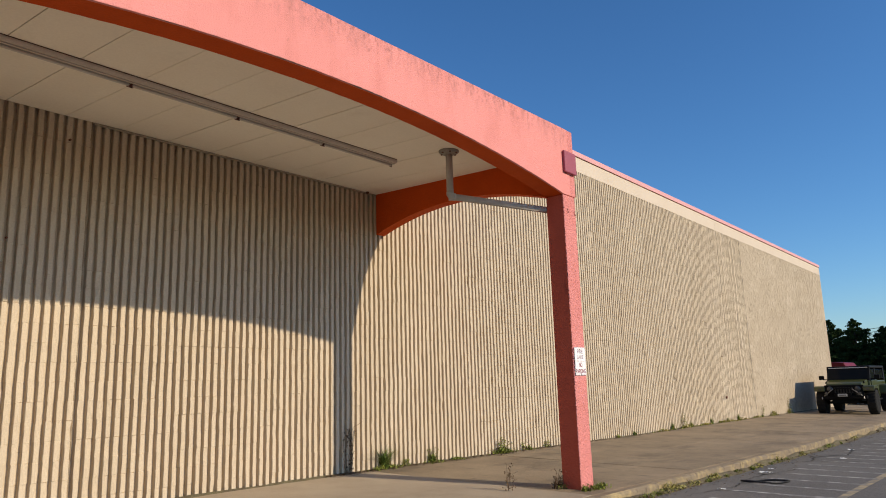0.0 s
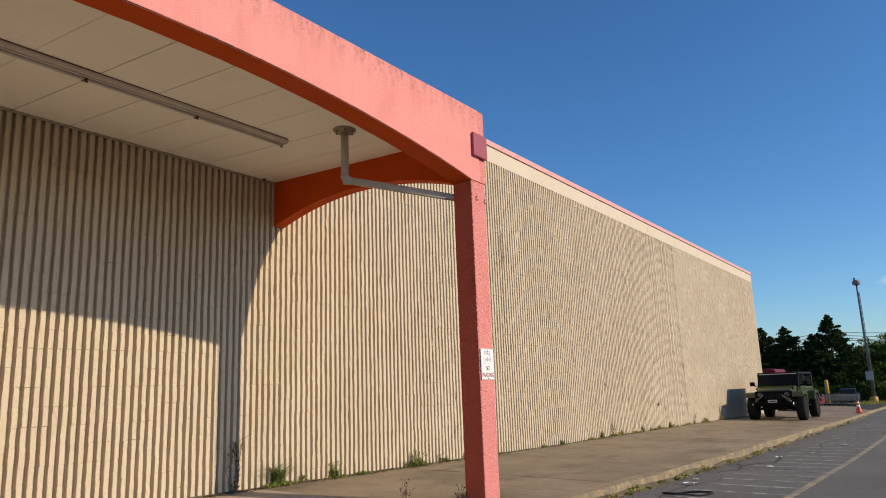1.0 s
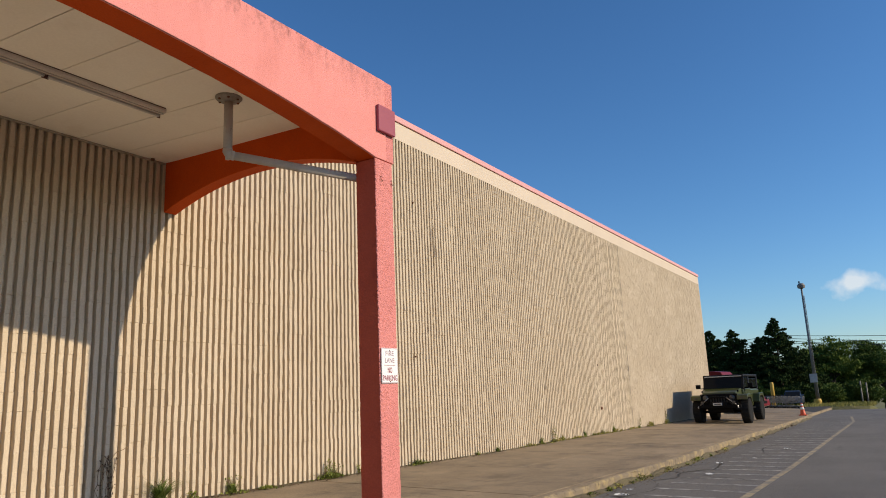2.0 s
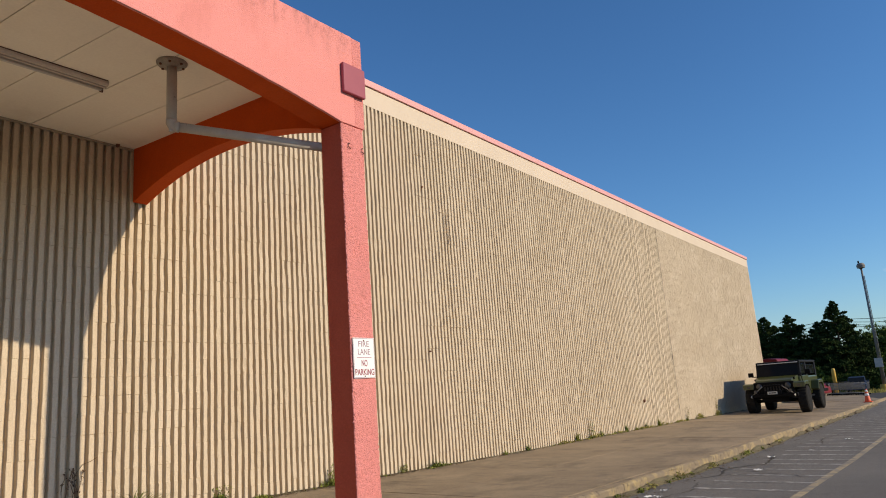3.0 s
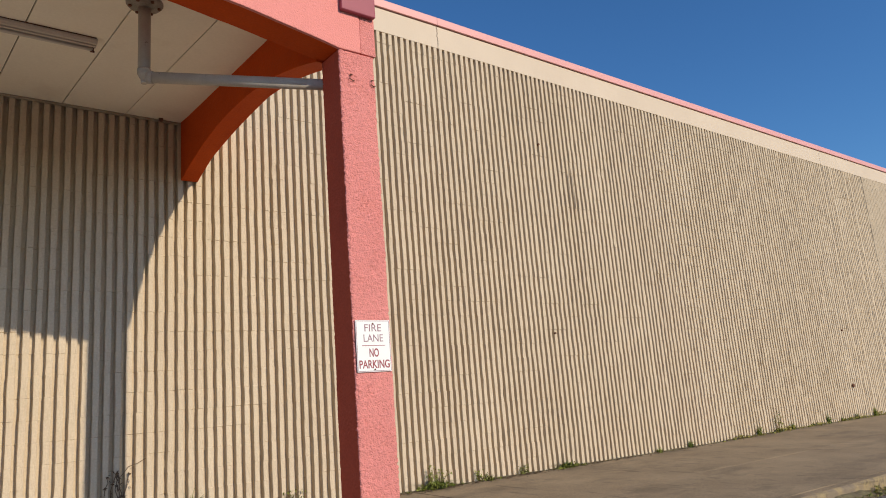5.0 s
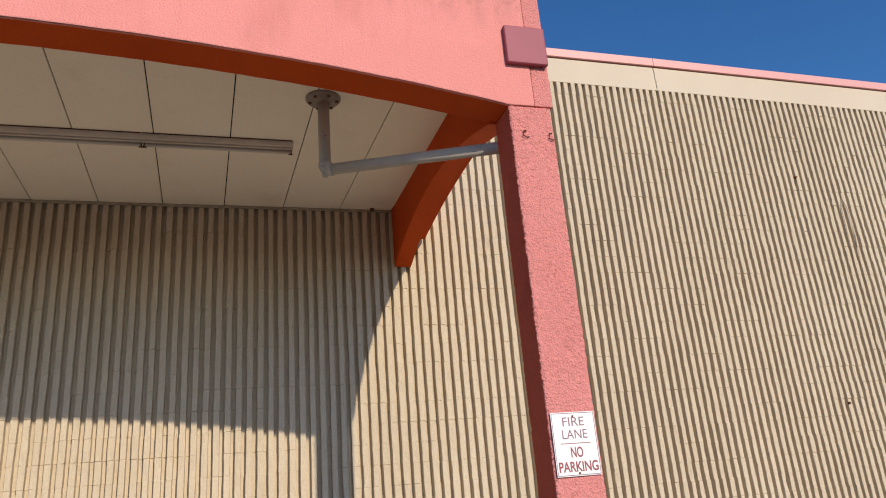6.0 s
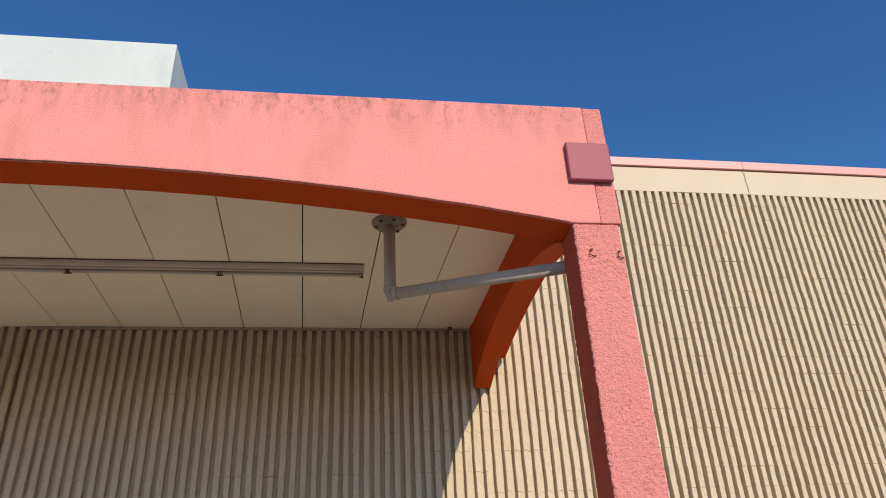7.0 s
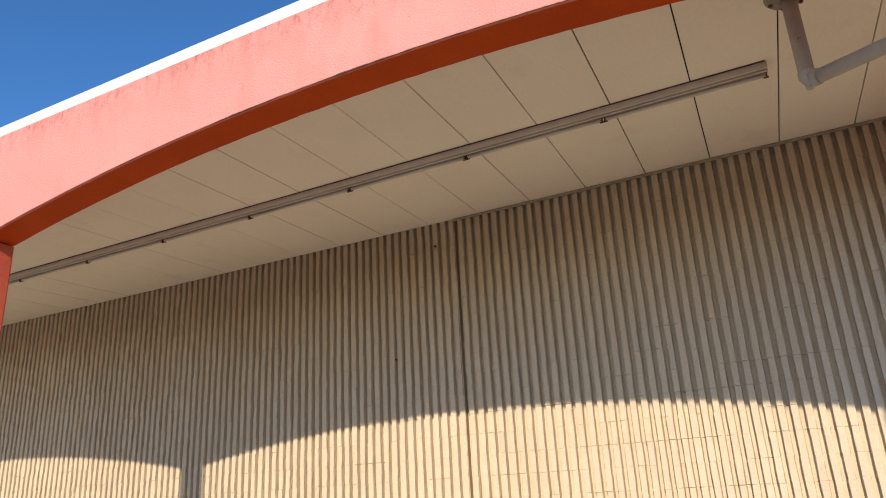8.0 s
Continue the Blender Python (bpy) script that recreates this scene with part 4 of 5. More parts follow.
    for s in (-1, 1):
        part("brace", sweep([(s * 0.60, -1.66, 0.64), (s * 0.30, -1.68, 0.88)], 0.016, 8), M["wire"], bumper, "", True)
        part("fog_lamp", moved(lathe([(0.02, 0), (0.055, 0.0), (0.06, -0.05)], 14), Matrix.Translation((s * 0.52, -1.71, 0.72)) @ Matrix.Rotation(math.pi / 2, 4, "X")), M["lamp_glass"], bumper)
        part("shackle", sweep([(s * 0.66, -1.70, 0.60), (s * 0.66, -1.76, 0.58), (s * 0.66, -1.70, 0.54)], 0.016, 6), M["silver"], bumper)
    part("plate", box((-0.15, -1.752, 0.625), (0.15, -1.742, 0.715), 0.004), M["plate"], bumper, "pale plate with a plain bar")
    part("plate_bar", box((-0.11, -1.756, 0.655), (0.11, -1.7525, 0.685)), M["black"], bumper)
    for s in (-1, 1):
        for y in (-1.02, 1.42):
            wheel(t, s * 0.80, y, 0.425, 0.28, s)
    part("axle", rod((-0.75, -1.02, 0.40), (0.75, -1.02, 0.40), 0.05), M["black"], t)
    part("axle", rod((-0.75, 1.42, 0.40), (0.75, 1.42, 0.40), 0.05), M["black"], t)
    return t


def family_car(at, turn, paint, label, high=1.5, long=4.4, wide=1.78, glass_drop=0.12):
    """A rounded road car: lower body, glasshouse with panes, wheels, lamps."""
    t = thing("car", at, label, "car", turn=turn)
    h, l = high, long / 2
    body = prism([(-l, 0.30), (-l + 0.04, 0.62), (-l + 0.20, 0.74), (-l + 1.15, 0.90), (l - 0.55, 0.93), (l - 0.08, 0.86), (l, 0.52), (l - 0.05, 0.28)], "x", -wide / 2, wide / 2, 0.06)
    part("body", body, paint, t)
    cabin = prism([(-l + 1.0, 0.88), (-l + 1.75, h - 0.05), (-l + 2.2, h), (l - 0.95, h - 0.02), (l - 0.30, 0.92)], "x", -wide * 0.44, wide * 0.44, 0.05)
    for v in cabin.verts:
        v.co.x *= 1 - 0.16 * max(0, v.co.z - 0.9) / (h - 0.9)
    part("cabin", cabin, paint, t)
    pane = prism([(-l + 1.02, 0.93), (-l + 1.66, h - glass_drop + 0.02), (-l + 1.64, h - glass_drop + 0.02), (-l + 1.0, 0.93)], "x", -wide * 0.38, wide * 0.38)
    part("windscreen", pane, M["glass"], t)
    for s in (-1, 1):
        glass_side = prism([(-l + 1.25, 0.95), (-l + 1.85, h - glass_drop), (l - 1.05, h - glass_drop), (l - 0.62, 0.96)], "x", s * wide * 0.415, s * wide * 0.425)
        part("side_window", glass_side, M["glass"], t)
        part("headlight", box((s * wide * 0.36 - 0.15, -l - 0.01, 0.62), (s * wide * 0.36 + 0.15, -l + 0.12, 0.74), 0.03), M["lamp_glass"], t)
        part("mirror", box((s * wide * 0.53 - 0.09, -l + 1.30, 0.95), (s * wide * 0.53 + 0.09, -l + 1.40, 1.08), 0.03), paint, t)
        for y in (-l + 0.85, l - 0.85):
            wheel(t, s * (wide / 2 - 0.12), y, 0.32, 0.21, s)
    part("grille", box((-0.45, -l - 0.012, 0.42), (0.45, -l + 0.05, 0.56), 0.02), M["black"], t)
    return t


jeep = off_roader((-5.70, 32.6, slab_z(-5.70, 32.6)))
jeep.scale = (1.07, 1.07, 1.07)
family_car((-8.1, 42.6, slab_z(-8.1, 42.6) - 0.01), 80, M["red_paint"], "red van parked behind the off-road car", 2.14, 4.5, 1.86, 0.45)
small = family_car((-6.35, 57.4, -0.39), 4, M["blue_paint"], "dark blue car parked beyond the carts", 1.45, 4.1, 1.66)
small.scale = (0.72, 0.72, 0.72)


# ---- carts, cone, posts ----
def shopping_cart(at, turn):
    t = thing("shopping_cart", at, "grey wire shopping cart nested in a row outdoors", "shopping cart", "row of shopping carts", turn=turn)
    a, b = 0.28, 0.42
    wires = bmesh.new()
    low, high = 0.42, 0.86
    for k in range(8):
        s = k / 7
        x = -a + 2 * a * s
        sweep([(x * 0.8, -b, low), (x, -b - 0.05, high)], 0.004, 4, wires)
        sweep([(x * 0.8, -b, low), (x * 0.8, b, low)], 0.004, 4, wires)
    for k in range(11):
        y = -b + 2 * b * k / 10
        for s in (-1, 1):
            sweep([(s * a * 0.8, y, low), (s * a, y, high)], 0.004, 4, wires)
    for z in (0.53, 0.64, 0.75):
        f = 0.8 + 0.2 * (z - low) / (high - low)
        for s in (-1, 1):
            sweep([(s * a * f, -b, z), (s * a * f, b, z)], 0.004, 4, wires)
        sweep([(-a * f, -b - 0.02, z), (a * f, -b - 0.02, z)], 0.004, 4, wires)
    part("basket", wires, M["wire"], t, "open wire basket")
    rim = bmesh.new()
    sweep([(-a, b, high), (-a, -b - 0.05, high), (a, -b - 0.05, high), (a, b, high)], 0.009, 6, rim)
    part("rim", rim, M["wire"], t)
    part("handle", sweep([(-a, b, high), (-a, b + 0.10, 0.98), (a, b + 0.10, 0.98), (a, b, high)], 0.014, 6), M["black"], t, "dark handle bar")
    under = bmesh.new()
    for s in (-1, 1):
        sweep([(s * a * 0.85, b, low), (s * a * 0.9, b - 0.02, 0.14), (s * a * 0.7, -b, 0.14)], 0.011, 6, under)
    sweep([(-a * 0.7, -b, 0.14), (a * 0.7, -b, 0.14)], 0.011, 6, under)
    part("under_frame", under, M["wire"], t)
    for s in (-1, 1):
        for y in (b - 0.03, -b + 0.03):
            part("caster", moved(rod((-0.012, 0, 0), (0.012, 0, 0), 0.06, None, 12), Matrix.Translation((s * a * 0.8, y, 0.06))), M["rubber"], t)
    return t


cart = shopping_cart((-7.25, 52.0, slab_z(-7.25, 52)), 82)
cart.scale = (0.8, 0.8, 0.8)
rnd = random.Random(5)
for k in range(1, 8):
    x = -7.25 + 0.25 * k
    copy_thing(cart, pose(x, 52.0 + rnd.uniform(-0.06, 0.06), slab_z(x, 52), 0, 0, 82 + rnd.uniform(-3, 3)))
for k in range(5):
    x = -7.0 + 0.26 * k
    copy_thing(cart, pose(x, 53.0 + rnd.uniform(-0.06, 0.06), slab_z(x, 53), 0, 0, 82 + rnd.uniform(-3, 3)))

cone = thing("traffic_cone", (-3.93, 39.9, slab_z(-3.93, 39.9)), "orange traffic cone with white bands by the kerb's end", "traffic cone")
part("base", box((-0.17, -0.17, 0.0), (0.17, 0.17, 0.03), 0.012), M["cone"], cone)
part("body", moved(lathe([(0.125, 0.0), (0.118, 0.03), (0.035, 0.52), (0.028, 0.53)], 24), Matrix.Translation((0, 0, 0.03))), M["cone"], cone, "", True)
for z0, z1 in ((0.24, 0.34), (0.41, 0.49)):
    r = [0.118 - (z - 0.03) * 0.169 + 0.004 for z in (z0, z1)]
    part("band", moved(lathe([(r[0], z0), (r[1], z1)], 24), Matrix.Translation((0, 0, 0.03))), M["sign"], cone, "white band", True)

bollard = thing("bollard", (-7.15, 54.2, slab_z(-7.15, 54.2)), "yellow painted steel bollard behind the carts", "bollard")
part("shaft", moved(lathe([(0.115, 0.0), (0.115, 1.48), (0.10, 1.56), (0.05, 1.59)], 20), Matrix.Identity(4)), M["bollard"], bollard, "", True)
part("collar", moved(lathe([(0.106, 0.0), (0.106, 0.05), (0.10, 0.07)], 20), Matrix.Identity(4)), M["concrete"], bollard)

lamp = thing("street_lamp", (-5.1, 59.6, lot_z(59.6) + 0.42), "tall grey car park light pole on a yellow concrete base", "street lamp")
part("footing", lathe([(0.26, 0.0), (0.26, 0.50), (0.22, 0.62)], 20), M["bollard"], lamp, "yellow concrete base")
part("pole", rod((0, 0, 0.6), (0, 0, 8.55), 0.085, 0.06, 14), M["pole"], lamp, "", True)
part("conduit", rod((0.13, -0.02, 0.6), (0.10, -0.02, 7.9), 0.022, None, 8), M["pole"], lamp)
part("notice", box((-0.28, -0.14, 1.75), (0.20, -0.12, 2.35), 0.004), M["pipe"], lamp, "grey notice board on the pole")
head = part("lamp_head", lathe([(0.05, 8.42), (0.24, 8.46), (0.27, 8.64), (0.18, 8.78), (0.12, 8.80)], 18), M["pole"], lamp, "dark lamp head")
part("sensor", moved(lathe([(0.05, 0), (0.055, 0.12), (0.02, 0.16)], 12), Matrix.Translation((-0.1, 0, 8.82))), M["black"], head)
part("lens", moved(lathe([(0.16, 0), (0.10, -0.05)], 14), Matrix.Translation((0, 0, 8.455))), M["lamp_glass"], head)

for x, y, h in ((-2.6, 64.5, 2.5), (-2.25, 64.9, 2.4)):
    t = thing("utility_post", (x, y, lot_z(y)), "thin grey post at the edge of the trees", "post", "posts by the trees")
    part("shaft", rod((0, 0, 0), (0.02, 0, h), 0.06, 0.05, 10), M["pole"], t, "", True)
for k, (z, y) in enumerate(((5.35, 72.0), (5.15, 72.4), (4.95, 72.2), (4.75, 73.0))):
    drop = (2.0, 2.6, 3.2, 2.3)[k]
    pts = [(x, y, z - drop * (1 - math.exp(-abs(x + 8.9) / 20))) for x in range(-60, 71, 3)]
    ob = part("overhead_cable", sweep(pts, 0.022, 5), M["cable"])
    tagged(ob, "black overhead cable strung past the trees", "cable", "overhead cables")
for x in (-60, 69):
    t = thing("utility_pole", (x, 72.3, lot_z(72)), "tall wooden pole carrying overhead cables", "utility pole", "cable poles")
    part("shaft", rod((0, 0, 0), (0, 0, 6.0), 0.16, 0.11, 12), M["wood_pole"], t, "", True)
    part("cross_arm", box((-0.06, -0.9, 5.2), (0.06, 0.9, 5.32), 0.01), M["wood_pole"], t)


# ---- trees ----
def leaf_cloud(centres, sizes, per, size, seed, flat=0.6):
    """Many small leaves, each a bent quad, scattered about the ends of twigs."""
    r = np.random.default_rng(seed)
    verts, faces = [], []
    for c, s in zip(centres, sizes):
        for _ in range(per):
            p = np.array(c) + r.normal(0, 1, 3) * np.array([s, s, s * flat]) * 0.55
            u = r.normal(0, 1, 3)
            u /= np.linalg.norm(u)
            w = np.cross(u, r.normal(0, 1, 3))
            w /= np.linalg.norm(w) + 1e-6
            k = size * r.uniform(0.6, 1.35)
            i = len(verts)
            verts += [tuple(p - u * k), tuple(p + w * k * 0.5), tuple(p + u * k + np.array([0, 0, -0.3 * k])), tuple(p - w * k * 0.5)]
            faces.append((i, i + 1, i + 2, i + 3))
    return verts, faces


def conifer(name, at, high, wide, seed, mat):
    r = random.Random(seed)
    t = thing(name, at, "dark green conifer with a ragged pointed crown", "tree", "conifers behind the store")
    trunk = bmesh.new()
    rod((0, 0, 0), (0, 0, high * 0.96), 0.16, 0.02, 9, trunk)
    centres, sizes = [], []
    levels = int(high * 4.2)
    for k in range(levels):
        s = k / levels
        z = high * (0.06 + 0.93 * s)
        reach = wide * 0.92 * (1 - s) ** 1.04 * r.uniform(0.82, 1.12) + 0.02
        for _ in range(max(5, int(24 * (1 - s) + 5))):
            a = r.uniform(0, 2 * math.pi)
            d = reach * r.uniform(0.75, 1.12)
            tip = Vector((math.cos(a) * d, math.sin(a) * d, z + (0.75 * s - 0.40) * d + r.uniform(-0.1, 0.1)))
            if r.random() < 0.25:
                rod((0, 0, z), tip, 0.022, 0.006, 4, trunk, False)
            for f in (1.0, 0.72, 0.45):
                centres.append(Vector((0, 0, z)).lerp(tip, f))
                sizes.append(0.06 + 0.30 * (1 - s))
    part("trunk", trunk, M["bark"], t)
    v, f = leaf_cloud(centres, sizes, 34, 0.085, seed)
    raw("crown", v, f, mat, t)
    return t


def broadleaf(name, at, high, wide, seed, mat, label="broad green tree at the edge of the car park", leaf=0.13, group="trees beyond the car park"):
    r = random.Random(seed)
    t = thing(name, at, label, "tree", group)
    trunk = bmesh.new()
    top = Vector((r.uniform(-0.2, 0.2), r.uniform(-0.2, 0.2), high * 0.55))
    sweep([(0, 0, 0), tuple(top * 0.5 + Vector((0.1, 0, 0))), tuple(top)], [0.2, 0.15, 0.09], 8, trunk)
    centres, sizes = [], []
    for k in range(16):
        a = r.uniform(0, 2 * math.pi)
        e = r.uniform(0.05, 1.3)
        start = top * r.uniform(0.45, 1.0)
        reach = r.uniform(0.65, 1.0)
        end = Vector((math.cos(a) * math.cos(e) * wide * 0.5 * reach, math.sin(a) * math.cos(e) * wide * 0.5 * reach, high * (0.42 + 0.55 * math.sin(e) * reach)))
        sweep([tuple(start), tuple(start.lerp(end, 0.5) + Vector((0, 0, 0.2))), tuple(end)], [0.06, 0.04, 0.012], 5, trunk)
        for _ in range(9):
            p = start.lerp(end, r.uniform(0.5, 1.1)) + Vector((r.gauss(0, 0.35), r.gauss(0, 0.35), r.gauss(0, 0.28))) * wide * 0.2
            centres.append(p)
            sizes.append(r.uniform(0.28, 0.5) * wide / 5)
    part("trunk", trunk, M["bark"], t)
    v, f = leaf_cloud(centres, sizes, 130, leaf * 0.7, seed, 0.5)
    raw("crown", v, f, mat, t)
    return t


c1 = conifer("conifer", (-13.3, 66, lot_z(66)), 7.4, 5.4, 3, M["needle"])
c2 = conifer("conifer", (-11.2, 65, lot_z(65)), 7.2, 5.2, 8, M["needle"])
c3 = conifer("conifer", (-7.95, 65, lot_z(65)), 7.9, 5.2, 12, M["needle"])
for x, y, s, src, turn in ((-9.6, 68, 0.86, c1, 60), (-15.2, 67, 1.0, c2, 130), (-17.6, 66, 1.05, c3, 30), (-12.2, 69, 0.9, c3, 200), (-6.4, 69, 0.8, c2, 290), (-20.5, 68, 1.0, c1, 10), (-10.2, 71, 0.92, c3, 80), (-14.4, 70, 0.95, c1, 250), (-5.6, 72, 0.8, c1, 140)):
    copy_thing(src, pose(x, y, lot_z(y), 0, 0, turn) @ Matrix.Diagonal((s, s, s, 1)))
b1 = broadleaf("tree", (-4.6, 70, lot_z(70)), 7.0, 5.4, 21, M["leaf"])
b2 = broadleaf("tree", (-1.4, 74, lot_z(74)), 7.6, 6.4, 22, M["leaf_dark"])
b3 = broadleaf("tree", (2.6, 76, lot_z(76)), 7.0, 6.6, 23, M["leaf"])
for x, y, s, src, turn in ((6.8, 78, 1.0, b2, 80), (11.5, 80, 1.05, b3, 200), (17, 82, 1.1, b1, 20), (-3.0, 80, 0.95, b3, 140), (0.6, 82, 1.1, b1, 250), (4.8, 84, 1.12, b2, 310),
                           (-6.2, 78, 0.9, b2, 170), (-9.5, 78, 0.95, b1, 45), (-13, 80, 1.0, b3, 100), (9.2, 88, 1.2, b1, 130), (22, 86, 1.2, b2, 60), (28, 86, 1.2, b3, 10),
                           (-17, 82, 1.0, b2, 12), (-22, 80, 1.0, b1, 300), (14, 90, 1.2, b2, 10), (35, 90, 1.3, b1, 200)):
    copy_thing(src, pose(x, y, lot_z(y), 0, 0, turn) @ Matrix.Diagonal((s, s, s, 1)))
s1 = broadleaf("shrub", (-2.2, 66.5, lot_z(66)), 2.6, 3.6, 31, M["leaf_dark"], "low green shrub under the trees", 0.11, "shrubs under the trees")
for x, y, s, turn in ((-4.9, 64, 0.9, 50), (1.2, 68, 1.1, 110), (4.5, 70, 1.2, 170), (-7.5, 63, 0.8, 260), (8.2, 72, 1.3, 20), (12.4, 74, 1.4, 80), (-10, 62.5, 1.0, 200), (-13, 62, 1.0, 120), (17, 75, 1.5, 40), (-3.4, 67, 1.0, 300)):
    copy_thing(s1, pose(x, y, lot_z(y), 0, 0, turn) @ Matrix.Diagonal((s, s, s, 1)))


# ---- weeds and litter ----
def tuft(at, high, wide, count, seed, mat, label, flowers=0):
    """A clump of long bent blades springing from one root."""
    r = random.Random(seed)
    bm = bmesh.new()
    for _ in range(count):
        a, lean = r.uniform(0, 2 * math.pi), r.uniform(0.3, 1.25)
        h, d, half = high * r.uniform(0.55, 1.1), wide * lean * r.uniform(0.6, 1.1), r.uniform(0.005, 0.011)
        side = Vector((-math.sin(a), math.cos(a), 0)) * half
        root = Vector((r.uniform(-0.04, 0.04), r.uniform(-0.05, 0.05), -0.01))
        rows = []
        for k in range(5):
            s = k / 4
            p = root + Vector((math.cos(a) * d * s * s, math.sin(a) * d * s * s, h * (s - 0.42 * lean * s * s * s)))
            p.x = max(p.x, -0.012)
            rows.append((bm.verts.new(p - side * (1 - s * 0.9)), bm.verts.new(p + side * (1 - s * 0.9))))
        for q, w in zip(rows, rows[1:]):
            bm.faces.new((q[0], q[1], w[1], w[0]))
    ob = part("grass_tuft", bm, mat)
    ob.location = at
    return tagged(ob, label, "weed", "weeds along the wall")


def weed(at, high, wide, seed, label, mat=None):
    """Branching stems with small leaves."""
    r = random.Random(seed)
    t = thing("weed", at, label, "weed", "weeds along the wall")
    stems, centres, sizes = bmesh.new(), [], []
    for _ in range(5):
        a, lean = r.uniform(0, 2 * math.pi), r.uniform(0.1, 0.8)
        tip = Vector((max(0.0, math.cos(a)) * wide * lean, math.sin(a) * wide * lean, high * r.uniform(0.6, 1.05)))
        mid = tip * 0.5 + Vector((0, r.uniform(-0.03, 0.03), 0.02))
        sweep([(0, 0, -0.01), tuple(mid), tuple(tip)], [0.004, 0.003, 0.0015], 4, stems)
        for _ in range(8):
            centres.append(tip * r.uniform(0.12, 1.0) + Vector((r.uniform(0, 0.03), r.uniform(-0.04, 0.04), 0)))
            sizes.append(0.05)
    part("stems", stems, M["dry"], t)
    v, f = leaf_cloud(centres, sizes, 2, 0.017, seed)
    raw("leaves", v, f, mat or M["weed"], t)
    return t


def wall_foot(y):
    return (WALL_X + 0.03, y, slab_z(WALL_X + 0.03, y))


tuft(wall_foot(8.38), 0.46, 0.50, 130, 1, M["blade"], "large spreading tuft of green grass at the wall's foot")
tuft(wall_foot(9.50), 0.22, 0.20, 70, 2, M["blade"], "small tuft of grass at the wall's foot")
tuft(wall_foot(11.43), 0.17, 0.42, 170, 3, M["blade"], "green grass tuft with dry stalks at the wall's foot")
tuft(wall_foot(10.05), 0.08, 0.14, 50, 4, M["blade"], "low grass tuft at the wall's foot")
tuft(wall_foot(13.85), 0.14, 0.30, 90, 5, M["blade"], "low grass tuft at the wall's foot")
tuft(wall_foot(12.35), 0.12, 0.10, 30, 6, M["dry"], "dry grass tuft at the wall's foot")
for k, y in enumerate((16.1, 17.0, 19.3, 20.0, 20.6, 22.2, 22.9, 23.6, 24.6, 27.1, 28.6)):
    tuft(wall_foot(y), 0.12 + 0.07 * (k % 3), 0.16, 40, 20 + k, M["blade"] if k % 2 else M["weed"], "grass tuft at the wall's foot")
for k, (y, h) in enumerate(((9.45, 0.26), (11.35, 0.32), (11.52, 0.22), (12.2, 0.16), (8.85, 0.14), (20.0, 0.5), (27.1, 0.45), (30.4, 0.7), (13.0, 0.14))):
    weed(wall_foot(y), h, 0.16, 50 + k, "spindly leafy weed growing at the wall's foot")


def weed_mat(y, long, high, seed, label, mat, count, at=None):
    """A low mat of small leaves with some bent blades, spreading along the wall's foot."""
    r = random.Random(seed)
    t = thing("weed_mat", at or wall_foot(y), label, "weed", "weeds along the kerb" if at else "weeds along the wall")
    centres, sizes = [], []
    for _ in range(count):
        u = r.gauss(0, 0.42)
        h = high * max(0.15, 1 - abs(u)) * r.random()
        centres.append(Vector((abs(r.gauss(0.02, 0.05)), u * long / 2, h)))
        sizes.append(0.03)
    v, f = leaf_cloud(centres, sizes, 3 if at else 5, 0.017 if at else 0.020, seed)
    tagged(raw("leaves", v, f, mat, t), kind="stuff")
    bm = bmesh.new()
    for _ in range(count // 2):
        u = r.gauss(0, 0.42) * long / 2
        a, d, h = r.uniform(0, 6.3), r.uniform(0.03, 0.16), high * r.uniform(0.7, 1.7)
        side = Vector((-math.sin(a), math.cos(a), 0)) * 0.005
        rows = []
        for k in range(4):
            s = k / 3
            p = Vector((max(0.0, 0.02 + math.cos(a) * d * s * s), u + math.sin(a) * d * s * s, h * (s - 0.3 * s * s * s)))
            rows.append((bm.verts.new(p - side * (1.05 - s)), bm.verts.new(p + side * (1.05 - s))))
        for q, w in zip(rows, rows[1:]):
            bm.faces.new((q[0], q[1], w[1], w[0]))
    tagged(part("blades", bm, M["blade"] if mat is M["weed"] else mat, t), kind="stuff")
    return t


for k, (y, long, high, count) in enumerate(((8.38, 0.75, 0.08, 60), (9.5, 0.4, 0.06, 30), (11.43, 0.8, 0.08, 80), (13.85, 0.8, 0.06, 40), (10.1, 0.4, 0.05, 26), (12.4, 0.4, 0.04, 16))):
    weed_mat(y, long, high, 700 + k, "low green weeds spreading at the wall's foot", M["weed"], count)
for k, (y, long, high, count) in enumerate(((18.6, 1.6, 0.07, 30), (20.2, 2.0, 0.09, 50), (21.6, 1.8, 0.06, 36), (23.4, 2.0, 0.08, 50), (24.8, 1.6, 0.08, 30), (26.4, 1.4, 0.08, 26), (28.3, 1.0, 0.18, 50), (30.4, 0.8, 0.16, 40))):
    weed_mat(y, long, high, 720 + k, "yellowed weeds spreading at the wall's foot", M["dry_grass"], count)
for k, (y, long, high, count) in enumerate(((8.95, 0.5, 0.07, 30), (9.7, 1.0, 0.11, 70), (10.45, 0.5, 0.08, 30), (11.3, 0.7, 0.10, 44), (12.3, 0.4, 0.06, 18), (13.4, 0.6, 0.06, 18), (14.6, 0.8, 0.09, 34), (16.2, 0.9, 0.08, 36), (18.3, 1.2, 0.09, 40), (21.0, 1.0, 0.08, 30))):
    weed_mat(y, long, high, 760 + k, "yellowed weeds growing in the gutter by the kerb", M["dry_grass"] if k % 4 else M["weed"], count, (kerb_x(y) + 0.03, y, lot_z(y) + 0.01))
